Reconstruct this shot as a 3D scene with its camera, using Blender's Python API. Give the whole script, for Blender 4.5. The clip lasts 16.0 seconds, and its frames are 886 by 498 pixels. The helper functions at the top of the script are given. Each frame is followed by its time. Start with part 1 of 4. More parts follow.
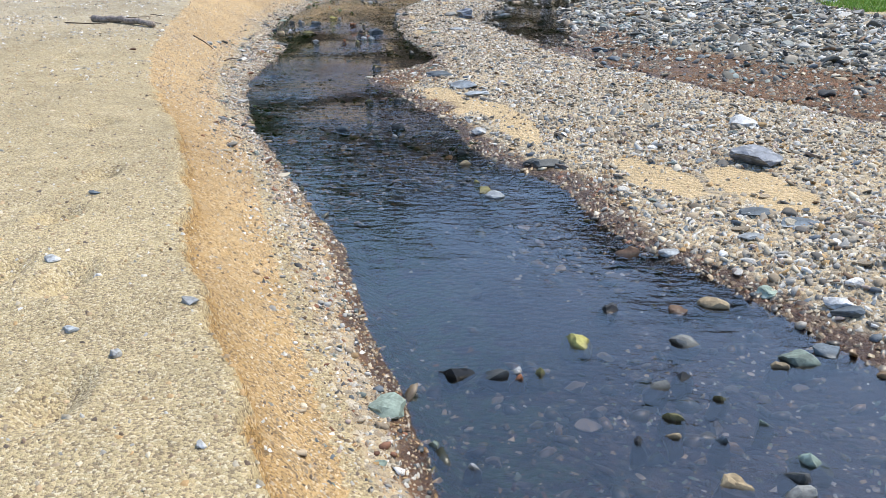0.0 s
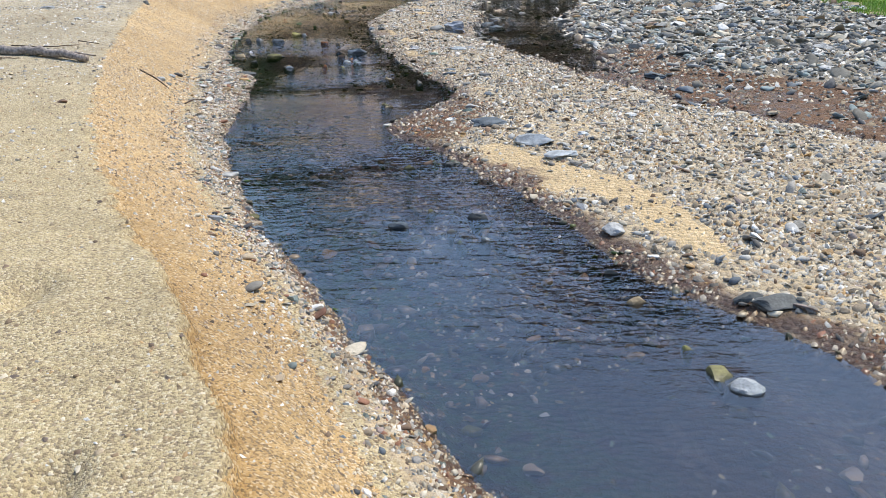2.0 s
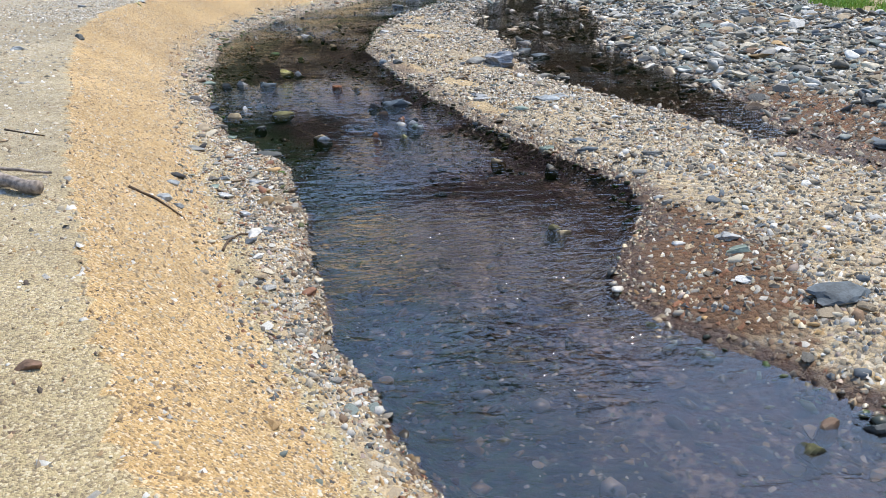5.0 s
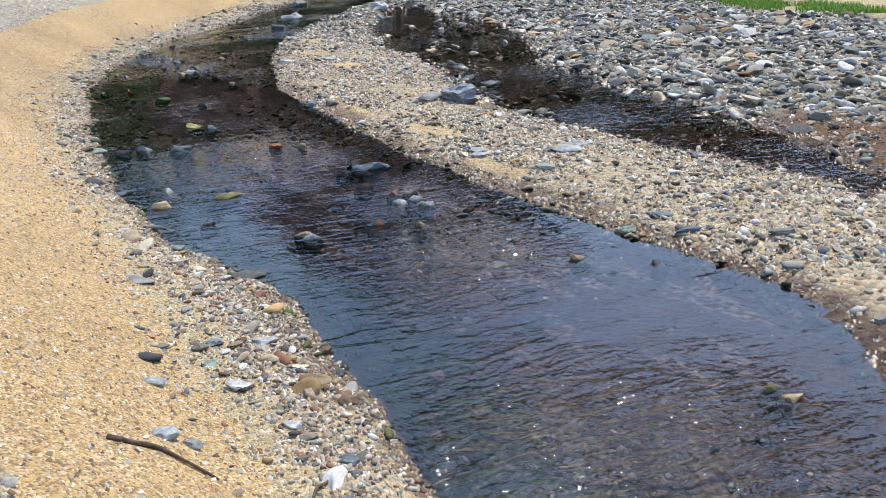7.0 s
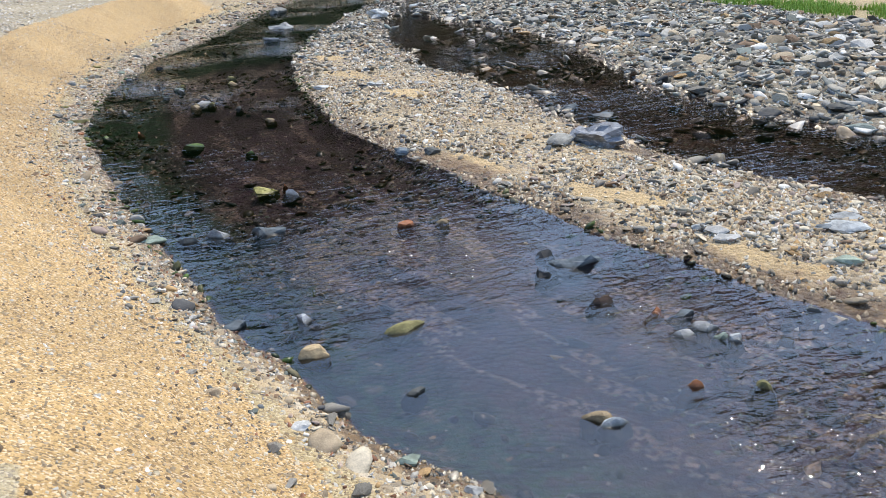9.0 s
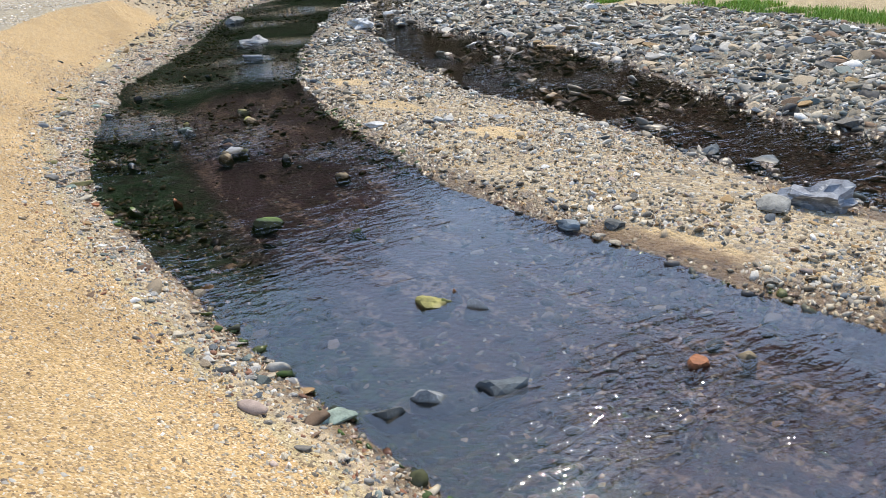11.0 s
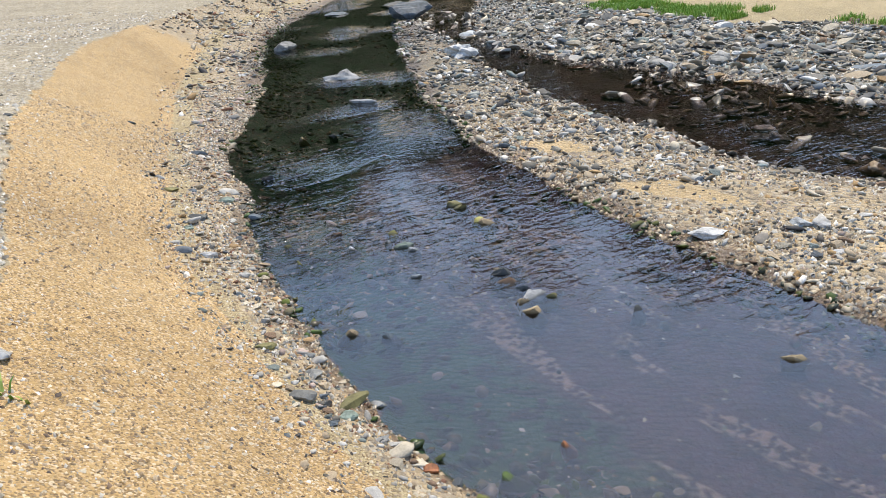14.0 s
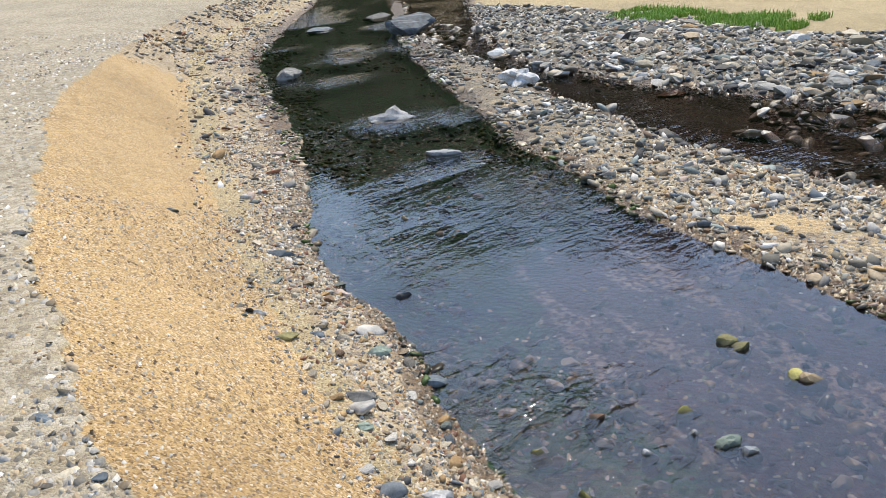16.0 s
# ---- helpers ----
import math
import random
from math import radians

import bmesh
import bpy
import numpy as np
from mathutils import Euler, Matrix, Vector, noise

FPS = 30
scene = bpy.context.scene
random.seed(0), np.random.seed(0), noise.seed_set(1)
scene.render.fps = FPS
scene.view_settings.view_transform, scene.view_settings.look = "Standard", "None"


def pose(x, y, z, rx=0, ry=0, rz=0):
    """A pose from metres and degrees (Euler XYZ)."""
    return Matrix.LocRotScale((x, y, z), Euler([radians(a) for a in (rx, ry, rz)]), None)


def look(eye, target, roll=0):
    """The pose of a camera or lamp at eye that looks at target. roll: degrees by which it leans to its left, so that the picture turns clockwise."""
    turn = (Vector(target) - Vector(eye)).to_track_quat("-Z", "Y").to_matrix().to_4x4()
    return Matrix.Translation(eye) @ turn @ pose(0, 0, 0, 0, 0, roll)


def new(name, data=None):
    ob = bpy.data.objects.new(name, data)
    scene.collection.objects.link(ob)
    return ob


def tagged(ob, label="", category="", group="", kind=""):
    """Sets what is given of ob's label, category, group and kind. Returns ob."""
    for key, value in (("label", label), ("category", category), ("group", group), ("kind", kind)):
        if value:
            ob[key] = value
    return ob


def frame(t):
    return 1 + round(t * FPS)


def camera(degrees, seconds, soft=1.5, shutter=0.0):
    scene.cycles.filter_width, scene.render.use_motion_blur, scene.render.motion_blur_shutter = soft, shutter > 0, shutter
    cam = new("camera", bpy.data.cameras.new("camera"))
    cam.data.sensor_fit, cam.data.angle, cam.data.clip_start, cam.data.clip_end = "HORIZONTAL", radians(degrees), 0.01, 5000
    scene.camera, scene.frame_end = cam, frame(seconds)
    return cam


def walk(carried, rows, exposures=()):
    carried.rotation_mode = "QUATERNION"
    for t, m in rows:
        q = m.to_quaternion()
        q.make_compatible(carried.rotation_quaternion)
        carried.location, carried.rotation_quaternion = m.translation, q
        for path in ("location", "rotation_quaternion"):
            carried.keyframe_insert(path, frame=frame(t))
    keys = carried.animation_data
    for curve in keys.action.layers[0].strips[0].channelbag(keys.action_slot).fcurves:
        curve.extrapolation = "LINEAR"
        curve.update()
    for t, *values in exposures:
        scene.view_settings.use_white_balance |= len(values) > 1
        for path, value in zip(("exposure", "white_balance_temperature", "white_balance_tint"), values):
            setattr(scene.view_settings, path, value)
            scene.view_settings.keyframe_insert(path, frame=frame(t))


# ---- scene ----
cam = camera(57.0, 16.0, soft=0.75)
PATH = [
    (0, (0.592, 0.22, 1.531), (0.429, 2.074, 0.797), -0.8),
    (0.5, (0.307, 0.789, 1.516), (0.184, 2.646, 0.783), -0.9),
    (1, (-0.015, 1.378, 1.524), (-0.091, 3.237, 0.79), -1.0),
    (1.5, (-0.28, 1.936, 1.534), (-0.311, 3.797, 0.801), -1.0),
    (2, (-0.569, 2.521, 1.518), (-0.56, 4.381, 0.783), -1.0),
    (2.5, (-0.835, 3.107, 1.526), (-0.791, 4.966, 0.79), -1.0),
    (3, (-1.12, 3.715, 1.548), (-1.046, 5.572, 0.811), -0.8),
    (3.5, (-1.41, 4.299, 1.57), (-1.312, 6.156, 0.833), -0.6),
    (4, (-1.693, 4.898, 1.544), (-1.567, 6.754, 0.809), -0.5),
    (4.2, (-1.813, 5.118, 1.553), (-1.67, 6.971, 0.815), -0.5),
    (6.3, (-2.659, 7.091, 1.584), (-2.184, 8.887, 0.844), -2.5),
    (6.5, (-2.749, 7.319, 1.604), (-2.231, 9.103, 0.863), -2.5),
    (7, (-2.963, 7.918, 1.629), (-2.37, 9.678, 0.885), -2.5),
    (7.5, (-3.23, 8.481, 1.654), (-2.585, 10.221, 0.909), -2.5),
    (8, (-3.436, 9.083, 1.642), (-2.754, 10.808, 0.895), -2.6),
    (8.5, (-3.641, 9.679, 1.654), (-2.932, 11.393, 0.905), -2.5),
    (9, (-3.766, 10.295, 1.645), (-3.013, 11.989, 0.893), -2.6),
    (9.2, (-3.809, 10.531, 1.659), (-3.035, 12.214, 0.905), -2.5),
    (11.3, (-4.532, 12.917, 1.694), (-3.551, 14.486, 0.933), -1.9),
    (11.5, (-4.559, 13.144, 1.702), (-3.575, 14.711, 0.942), -1.8),
    (12, (-4.65, 13.735, 1.739), (-3.662, 15.298, 0.977), -2.0),
    (12.5, (-4.729, 14.378, 1.739), (-3.728, 15.934, 0.98), -2.1),
    (13, (-4.891, 14.961, 1.771), (-3.859, 16.497, 1.012), -2.1),
    (13.5, (-4.945, 15.566, 1.737), (-3.886, 17.083, 0.98), -2.2),
    (14, (-5.009, 16.152, 1.729), (-3.92, 17.649, 0.971), -2.3),
    (14.5, (-4.995, 16.765, 1.716), (-3.88, 18.242, 0.958), -2.4),
    (15, (-5.024, 17.379, 1.754), (-3.882, 18.836, 0.997), -2.5),
    (15.5, (-4.992, 17.999, 1.753), (-3.809, 19.423, 0.995), -2.6),
    (16, (-4.957, 18.624, 1.751), (-3.725, 20.005, 0.991), -2.8),
]
# the film's white balance grows warmer on the way
EXPOSURES = ((0, 1.1, 6500, 10), (3, 1.07, 6600, 10), (7, 1.05, 6600, 10), (9, 1.04, 6750, 10), (12.5, 1.05, 7000, 11), (16, 1.04, 7050, 11))
walk(cam, [(t, look(eye, target, roll)) for t, eye, target, roll in PATH], EXPOSURES)

# ---- light ----
world = bpy.data.worlds.new("sky")
scene.world = world
world.use_nodes = True
wn = world.node_tree.nodes
sky = wn.new("ShaderNodeTexSky")
sky.sky_type = 'NISHITA'
sky.sun_disc = False
sky.sun_elevation = radians(58)
sky.sun_rotation = radians(50)
sky.air_density, sky.dust_density, sky.ozone_density = 1.2, .65, 3.2
wn["Background"].inputs["Strength"].default_value = 0.14
world.node_tree.links.new(sky.outputs[0], wn["Background"].inputs["Color"])
sun = new("sun", bpy.data.lights.new("sun", 'SUN'))
sun.data.energy, sun.data.angle, sun.data.color = 1.85, radians(2.5), (1.0, 0.91, 0.74)
sun.matrix_world = look((19.6, 16.5, 41), (0, 0, 0))

# ---- plan: edges as x along y, water level at z = 0 ----
LEFT = ((-60, 20), (-4, 2.6), (0, 1.2), (2.1, .47), (3.3, -.03), (4.2, -.36), (5.2, -.79), (6.8, -1.58), (7.6, -1.92),
        (9.0, -2.26), (10.3, -2.44), (11.4, -2.47), (11.75, -2.68), (12.6, -3.08), (13.4, -3.27), (15.2, -3.55), (16.6, -3.67),
        (18.2, -3.72), (19.4, -3.55), (20.3, -3.36), (21.2, -2.95), (22.2, -2.72), (23.4, -1.95), (24.7, -1.2),
        (28.5, .65), (30.9, 2.6), (36, 7), (60, 34))
SHELF = ((-60, 19.4), (-4, 2.2), (1.5, .38), (3.1, -.28), (5.9, -1.35), (7.1, -1.98), (9, -2.62), (11.7, -3.2), (13.2, -3.47),
         (15, -3.82), (17, -3.98), (18.5, -3.97), (20.4, -3.74), (22.3, -3.1), (25, -2.05), (29.8, .35), (31.7, 2.1), (36, 6.5), (60, 33))
CREST = ((-60, 18.5), (-2, 1.6), (1.7, .06), (2.4, -.36), (3.7, -.88), (5.1, -1.49), (6.5, -2.28), (8.1, -2.94), (10.1, -3.54),
         (12, -4.05), (13.8, -4.5), (15.3, -4.85), (17, -5.0), (18.4, -4.92), (19.3, -4.68), (20.4, -4.5), (22, -4.15), (24.8, -3.15),
         (27.4, -1.65), (30, -.25), (36, 5), (60, 31))
RIGHT = ((-60, 24), (-4, 6), (0, 3.2), (2.9, 2.0), (3.6, 1.6), (4.5, 1.08), (5.2, .95), (5.9, .36), (6.9, .04), (7.9, -.36),
         (8.6, -.8), (9.1, -1.06), (9.5, -.8), (10.2, -.4), (10.7, -.38), (12, -.85), (13.6, -1.27), (15.6, -1.58),
         (17.3, -1.72), (19.2, -1.45), (21.1, -1.05), (23, -.2), (25.5, 1.2), (27.7, 2.6), (30, 4.3), (36, 9), (60, 38))
NEAR = ((-60, 36), (0, 9.5), (6, 4.3), (8, 2.8), (10, 1.65), (11.4, 1.03), (12.5, .68), (14.5, .08), (15.3, -.02), (17.2, .16),
        (18.1, .3), (19.3, .06), (20.5, .34), (22.4, .78), (24.2, 1.5), (26, 2.5), (27.7, 3.1), (30, 4.6), (36, 9.4), (60, 38.5))
FAR = ((-60, 40), (0, 12), (6, 5.6), (8, 4.1), (9.5, 2.9), (10.6, 2.0), (11.4, 1.45), (12.2, 1.42), (13.4, 1.64), (14.5, 1.6), (16, 1.35), (17, 1.5), (18.7, 2.2),
       (20.5, 2.6), (21.7, 2.7), (23.7, 2.32), (25, 2.5), (26.5, 3.3), (28, 4.4), (30, 6.2), (36, 11.5), (60, 41))


def curve_at(curve, y):
    """x of an edge at y, on a smooth curve through its bends."""
    k = np.array(curve, float)
    out = np.zeros_like(y)
    for o, w in ((-.3, .25), (0, .5), (.3, .25)):
        out += w * np.interp(y + o, k[:, 0], k[:, 1])
    return out


LATTICE = np.random.RandomState(7).rand(256, 256)


def vnoise(x, y, size, seed=0):
    """Smooth noise of that grain, -1 to 1."""
    u, v = x / size + seed * 17.3, y / size + seed * 9.1
    i, j = np.floor(u).astype(int), np.floor(v).astype(int)
    a, b = u - i, v - j
    a, b = a * a * (3 - 2 * a), b * b * (3 - 2 * b)
    g = lambda p, q: LATTICE[p % 256, q % 256]
    return 2 * ((g(i, j) * (1 - a) + g(i + 1, j) * a) * (1 - b) + (g(i, j + 1) * (1 - a) + g(i + 1, j + 1) * a) * b) - 1


def step(a, b, v):
    t = np.clip((v - a) / (b - a), 0, 1)
    return t * t * (3 - 2 * t)


# sand patches among the gravel: x, y, half length, half width
PATCHES = ((2.06, 4.93, .45, .2), (.26, 7.46, .3, .16), (-.02, 7.67, .5, .2), (-.92, 14.2, .4, .12), (-.87, 13.0, .3, .10),
           (-.87, 19.14, .3, .12), (-1.36, 15.4, .4, .12), (1.5, 5.2, .5, .18), (-.7, 20.6, .3, .15), (.5, 7.0, .55, .14), (.66, 6.4, .4, .12), (-.82, 17.7, .35, .13), (-.9, 19.35, .3, .14))
# old footprints on the bank top
PRINTS = ((-3.45, 7.51), (-2.84, 6.4), (-1.41, 3.93), (-1.28, 3.27), (-.9, 2.64), (-1.15, 2.67), (-1.9, 4.9), (-.55, 1.9))


def field_edge(x, y):
    """Where the far gravel field gives way to sand."""
    return np.interp(y, (0, 5, 8, 11, 14.5, 22, 23.5, 30), (14, 9.5, 8.6, 8.2, 6.5, 6.3, 5.8, 7)) + .3 * vnoise(x, y, .6, 37) + .3 * vnoise(x, y, 1.7, 38)


def plan(x, y):
    """Height of the ground and what lies there, as arrays."""
    wob = .05 * vnoise(x, y, .55, 1) + .025 * vnoise(x, y, .17, 2)
    L, S, C, R, N, F = (curve_at(c, y) for c in (LEFT, SHELF, CREST, RIGHT, NEAR, FAR))
    L, R, N, F = L + wob, R + .9 * wob, N + 1.6 * wob, F + 2.2 * wob
    S = np.minimum(S, L - .12)
    ragged = 1 - step(6.5, 8.5, y)
    C = np.minimum(C + .03 * vnoise(x, y, .35, 3) + ragged * (.035 * vnoise(x, y, .33, 41) + .022 * vnoise(x, y, .1, 42)), S - .2)
    R = np.maximum(R, L + .4)
    N = np.maximum(N, R + .02)
    F = np.maximum(F, N + .05)
    top = np.interp(y, (0, 6.5, 9, 12, 16, 26, 30, 40), (.42, .42, .5, .57, .6, .6, .38, .3))
    scarp = .10 * (1 - step(5, 7.5, y)) * (.75 + .5 * vnoise(x, y, .5, 43)) + .012
    z = np.zeros_like(x)
    grit = .0025 * vnoise(x, y, .11, 4) + .007 * vnoise(x, y, .23, 5) + .012 * vnoise(x, y, .9, 6)
    # bank top, sand slope, gravel shelf
    on_top, slope = x < C, (x >= C) & (x < S)
    shelf = (x >= S) & (x < L)
    zt = top + .05 * (1 - np.exp(-(C - x) / .8)) + grit * 1.3 + .006 * np.clip(C - x, 0, 60)
    for px, py in PRINTS:
        q = ((x - px) / .055) ** 2 + ((y - py) / .11) ** 2
        zt -= .07 * np.exp(-q) - .008 * np.exp(-(np.sqrt(q) - 1.8) ** 2 * 4)
    t = np.clip((S - x) / np.maximum(S - C, .01), 0, 1)
    zs = .10 + (top - scarp - .10) * (.75 * t + .25 * step(0, 1, t)) + grit * .9
    lip = step(0, .016, x - C)
    zs = zs * lip + (1 - lip) * top
    u = np.clip((L - x) / np.maximum(L - S, .01), 0, 1)
    zh = .10 * u ** .85 + grit * np.minimum(1, 4 * u)
    # stream bed
    edge = np.minimum(x - L, R - x)
    bed = -np.minimum(.07 + .03 * vnoise(x, y, .8, 8), .5 * np.maximum(edge, 0)) + .6 * grit * step(0, .2, edge)
    # gravel bar
    dr, dn = x - R, N - x
    hb = .13 + .03 * vnoise(x, y, 1.1, 9)
    zb = hb * (1 - np.exp(-np.maximum(dr, 0) * .2 / .13)) * (1 - np.exp(-np.maximum(dn, 0) * .2 / .13)) + grit * step(0, .25, np.minimum(dr, dn))
    # side channel, which runs dry
    deep = np.interp(y, (9.5, 11.3, 12.4, 14), (-.035, -.012, .045, .07))
    e2 = np.minimum(x - N, F - x)
    zc = -np.where(deep > 0, np.minimum(deep + .03 * vnoise(x, y, .45, 10), .25 * np.maximum(e2, 0) + .0), deep) + .8 * grit
    # far gravel field
    df = np.maximum(x - F, 0)
    zf = .09 * (1 - np.exp(-df * 1.4)) + .011 * np.minimum(df, 6) + .02 * np.maximum(df - 6, 0) + grit * 1.6 * step(0, .4, df)
    zf = np.where(deep < 0, np.maximum(zf, -deep), zf)
    z = np.where(on_top, zt, np.where(slope, zs, np.where(shelf, zh, np.where(x < R, bed, np.where(x < N, zb, np.where(x < F, zc, zf))))))
    zone = dict(top=on_top, slope=slope, shelf=shelf, bed=(x >= L) & (x < R), bar=(x >= R) & (x < N), side=(x >= N) & (x < F), far=x >= F)
    zone["patch"] = np.zeros(x.shape, bool)
    for px, py, a, b in PATCHES:
        ax, ay = -.35, .94
        q = (((x - px) * ax + (y - py) * ay) / a) ** 2 + (((x - px) * ay - (y - py) * ax) / b) ** 2
        zone["patch"] |= q < 1 + .6 * vnoise(x, y, .2, 11)
    # rust-stained damp gravel: the dry end of the side channel and the low spit in the bend
    spit = np.exp(-((x + .65) / .55) ** 2 - ((y - 9.4) / 1.0) ** 2)
    damp = (1 - step(12.2, 14.5, y)) * step(-.25, .1, x - N) * (1 - step(.3, 1.3, x - F))
    low = (1 - step(.012, .055, z)) * (zone["bar"] | zone["far"] | zone["side"]) + 1.4 * zone["shelf"] * (1 - step(.02, .06, z)) * (1 - step(6, 11, y))
    brown = .04 * (zone["side"] & (z < 0)) * (1 - step(20, 24, y))
    zone["rust"] = np.clip(np.maximum(np.maximum(np.maximum(damp, 1.3 * spit), np.interp(y, (8, 13), (.64, .42)) * low), brown), 0, 1)
    zone["df"], zone["u"] = df, u
    # damp near slope, plus a darker line put on the scarp face under the lip
    face = slope * (1 - step(.02, .06, x - C)) * (1 - step(5, 7, y))
    zone["moist_dark"] = 1.1 * face + slope * (1 - step(5.5, 9, y)) * (.55 + .45 * step(.45, .9, t)) + .5 * slope * np.clip(vnoise(x, y, .8, 45) - .1, 0, 1)
    return z, zone


# ---- materials ----
def node_material(name):
    m = bpy.data.materials.new(name)
    m.use_nodes = True
    return m, m.node_tree.nodes, m.node_tree.links, m.node_tree.nodes["Principled BSDF"]


def ramp(nodes, colors, interpolation='CONSTANT'):
    r = nodes.new("ShaderNodeValToRGB")
    r.color_ramp.interpolation = interpolation
    e = r.color_ramp.elements
    while len(e) < len(colors):
        e.new(.5)
    for i, c in enumerate(colors):
        e[i].position = i / len(colors) if interpolation == 'CONSTANT' else i / (len(colors) - 1)
        e[i].color = (*c, 1)
    return r


def tex(nodes, kind, scale, detail=3.0, coord=None, links=None):
    n = nodes.new(kind)
    n.inputs["Scale"].default_value = scale
    if "Detail" in n.inputs:
        n.inputs["Detail"].default_value = detail
    if coord is not None:
        links.new(coord, n.inputs["Vector"])
    return n


def math_node(nodes, links, op, a, b):
    n = nodes.new("ShaderNodeMath")
    n.operation = op
    for i, v in enumerate((a, b)):
        if isinstance(v, (int, float)):
            n.inputs[i].default_value = v
        else:
            links.new(v, n.inputs[i])
    return n.outputs[0]


def span(nodes, links, value, a, b, lo=0.0, hi=1.0, smooth=True):
    n = nodes.new("ShaderNodeMapRange")
    n.interpolation_type = 'SMOOTHSTEP' if smooth else 'LINEAR'
    links.new(value, n.inputs["Value"])
    for k, v in (("From Min", a), ("From Max", b), ("To Min", lo), ("To Max", hi)):
        n.inputs[k].default_value = v
    return n.outputs[0]


def mix(nodes, links, fac, a, b, blend='MIX'):
    n = nodes.new("ShaderNodeMix")
    n.data_type, n.blend_type = 'RGBA', blend
    ins = [i for i in n.inputs if i.enabled]
    for sock, v in zip(ins, (fac, a, b)):
        if isinstance(v, (int, float)):
            sock.default_value = v
        elif isinstance(v, tuple):
            sock.default_value = (*v, 1)
        else:
            links.new(v, sock)
    return [o for o in n.outputs if o.enabled][0]


def wet_line(nodes, links, color, bsdf, dry_rough=.85, wet_rough=.34, reach=.048, soak=(.70, .64, .56)):
    """Stone and sand are darker and glossier where the stream keeps them wet."""
    pos = nodes.new("ShaderNodeNewGeometry").outputs["Position"]
    sep = nodes.new("ShaderNodeSeparateXYZ")
    links.new(pos, sep.inputs[0])
    n = tex(nodes, "ShaderNodeTexNoise", 5.0, 3, pos, links)
    h = math_node(nodes, links, 'ADD', sep.outputs["Z"], math_node(nodes, links, 'MULTIPLY', n.outputs["Fac"], -reach))
    wet = span(nodes, links, h, -.012, .012, 1, 0)
    c = mix(nodes, links, wet, color, mix(nodes, links, 1.0, color, soak, 'MULTIPLY'))
    links.new(c, bsdf.inputs["Base Color"])
    links.new(span(nodes, links, wet, 0, 1, dry_rough, wet_rough), bsdf.inputs["Roughness"])
    return wet


def stone_material(name, colors, per_object=False, jitter=.35, moss=0.0):
    m, nodes, links, bsdf = node_material(name)
    if per_object:
        rnd = nodes.new("ShaderNodeObjectInfo").outputs["Random"]
    else:
        rnd = nodes.new("ShaderNodeNewGeometry").outputs["Random Per Island"]
    base = ramp(nodes, colors)
    links.new(rnd, base.inputs[0])
    coord = nodes.new("ShaderNodeTexCoord").outputs["Object"]
    big = tex(nodes, "ShaderNodeTexNoise", 22, 4, coord, links)
    fine = tex(nodes, "ShaderNodeTexNoise", 160, 3, coord, links)
    v = math_node(nodes, links, 'ADD', big.outputs["Fac"], math_node(nodes, links, 'MULTIPLY', fine.outputs["Fac"], .6))
    lum = nodes.new("ShaderNodeCombineColor")
    k = span(nodes, links, v, .35, 1.25, 1 - jitter, 1 + jitter)
    spread = math_node(nodes, links, 'MULTIPLY', k, span(nodes, links, math_node(nodes, links, 'FRACT', math_node(nodes, links, 'MULTIPLY', rnd, 37.7), 0), 0, 1, .7, 1.3))
    for i in range(3):
        links.new(spread, lum.inputs[i])
    c = mix(nodes, links, 1.0, base.outputs[0], lum.outputs[0], 'MULTIPLY')
    if moss:
        mo = tex(nodes, "ShaderNodeTexNoise", 14, 4, coord, links)
        c = mix(nodes, links, span(nodes, links, mo.outputs["Fac"], .62 - moss, .75 - moss), c, (.075, .085, .018))
    wet_line(nodes, links, c, bsdf)
    bump = nodes.new("ShaderNodeBump")
    bump.inputs["Strength"].default_value, bump.inputs["Distance"].default_value = .5, .004
    links.new(v, bump.inputs["Height"])
    links.new(bump.outputs[0], bsdf.inputs["Normal"])
    return m


GREY, SLATE, TEAL = (.205, .19, .16), (.13, .15, .165), (.17, .20, .18)
TAN, OCHRE, WHITE = (.38, .30, .20), (.40, .26, .12), (.60, .58, .53)
BROWN, RUST, DARK = (.20, .13, .08), (.25, .12, .07), (.07, .07, .07)
PALE, CREAM, OLIVE = (.41, .39, .345), (.52, .455, .34), (.15, .14, .06)
gravel_mat = stone_material("gravel", (GREY, PALE, (.25, .225, .17), SLATE, PALE, (.14, .13, .105), (.29, .25, .19), (.10, .10, .095), TAN, (.27, .28, .25), WHITE, DARK, (.30, .28, .23), WHITE, PALE, BROWN, (.24, .28, .26), (.29, .27, .225), CREAM, (.14, .13, .105)))
bar_mat = stone_material("bar_gravel", (TAN, CREAM, PALE, (.24, .20, .14), CREAM, TAN, WHITE, OCHRE, PALE, (.19, .17, .14), CREAM, BROWN, TAN, (.30, .26, .20), WHITE, (.11, .10, .085), TAN, CREAM, (.38, .30, .25), PALE, SLATE, CREAM))
shelf_mat = stone_material("shelf_gravel", (GREY, PALE, TAN, SLATE, CREAM, RUST, PALE, CREAM, TAN, WHITE, BROWN, OCHRE, (.40, .31, .26), GREY, PALE, DARK, CREAM, TAN, WHITE, TEAL))
bed_mat = stone_material("bed_gravel", ((.09, .075, .05), (.08, .085, .05), (.11, .115, .09), DARK, (.22, .17, .10), OLIVE, (.07, .095, .085), PALE, (.14, .07, .045), (.05, .06, .045), (.10, .09, .05), TAN, (.05, .05, .045), (.08, .085, .05)), moss=.05)
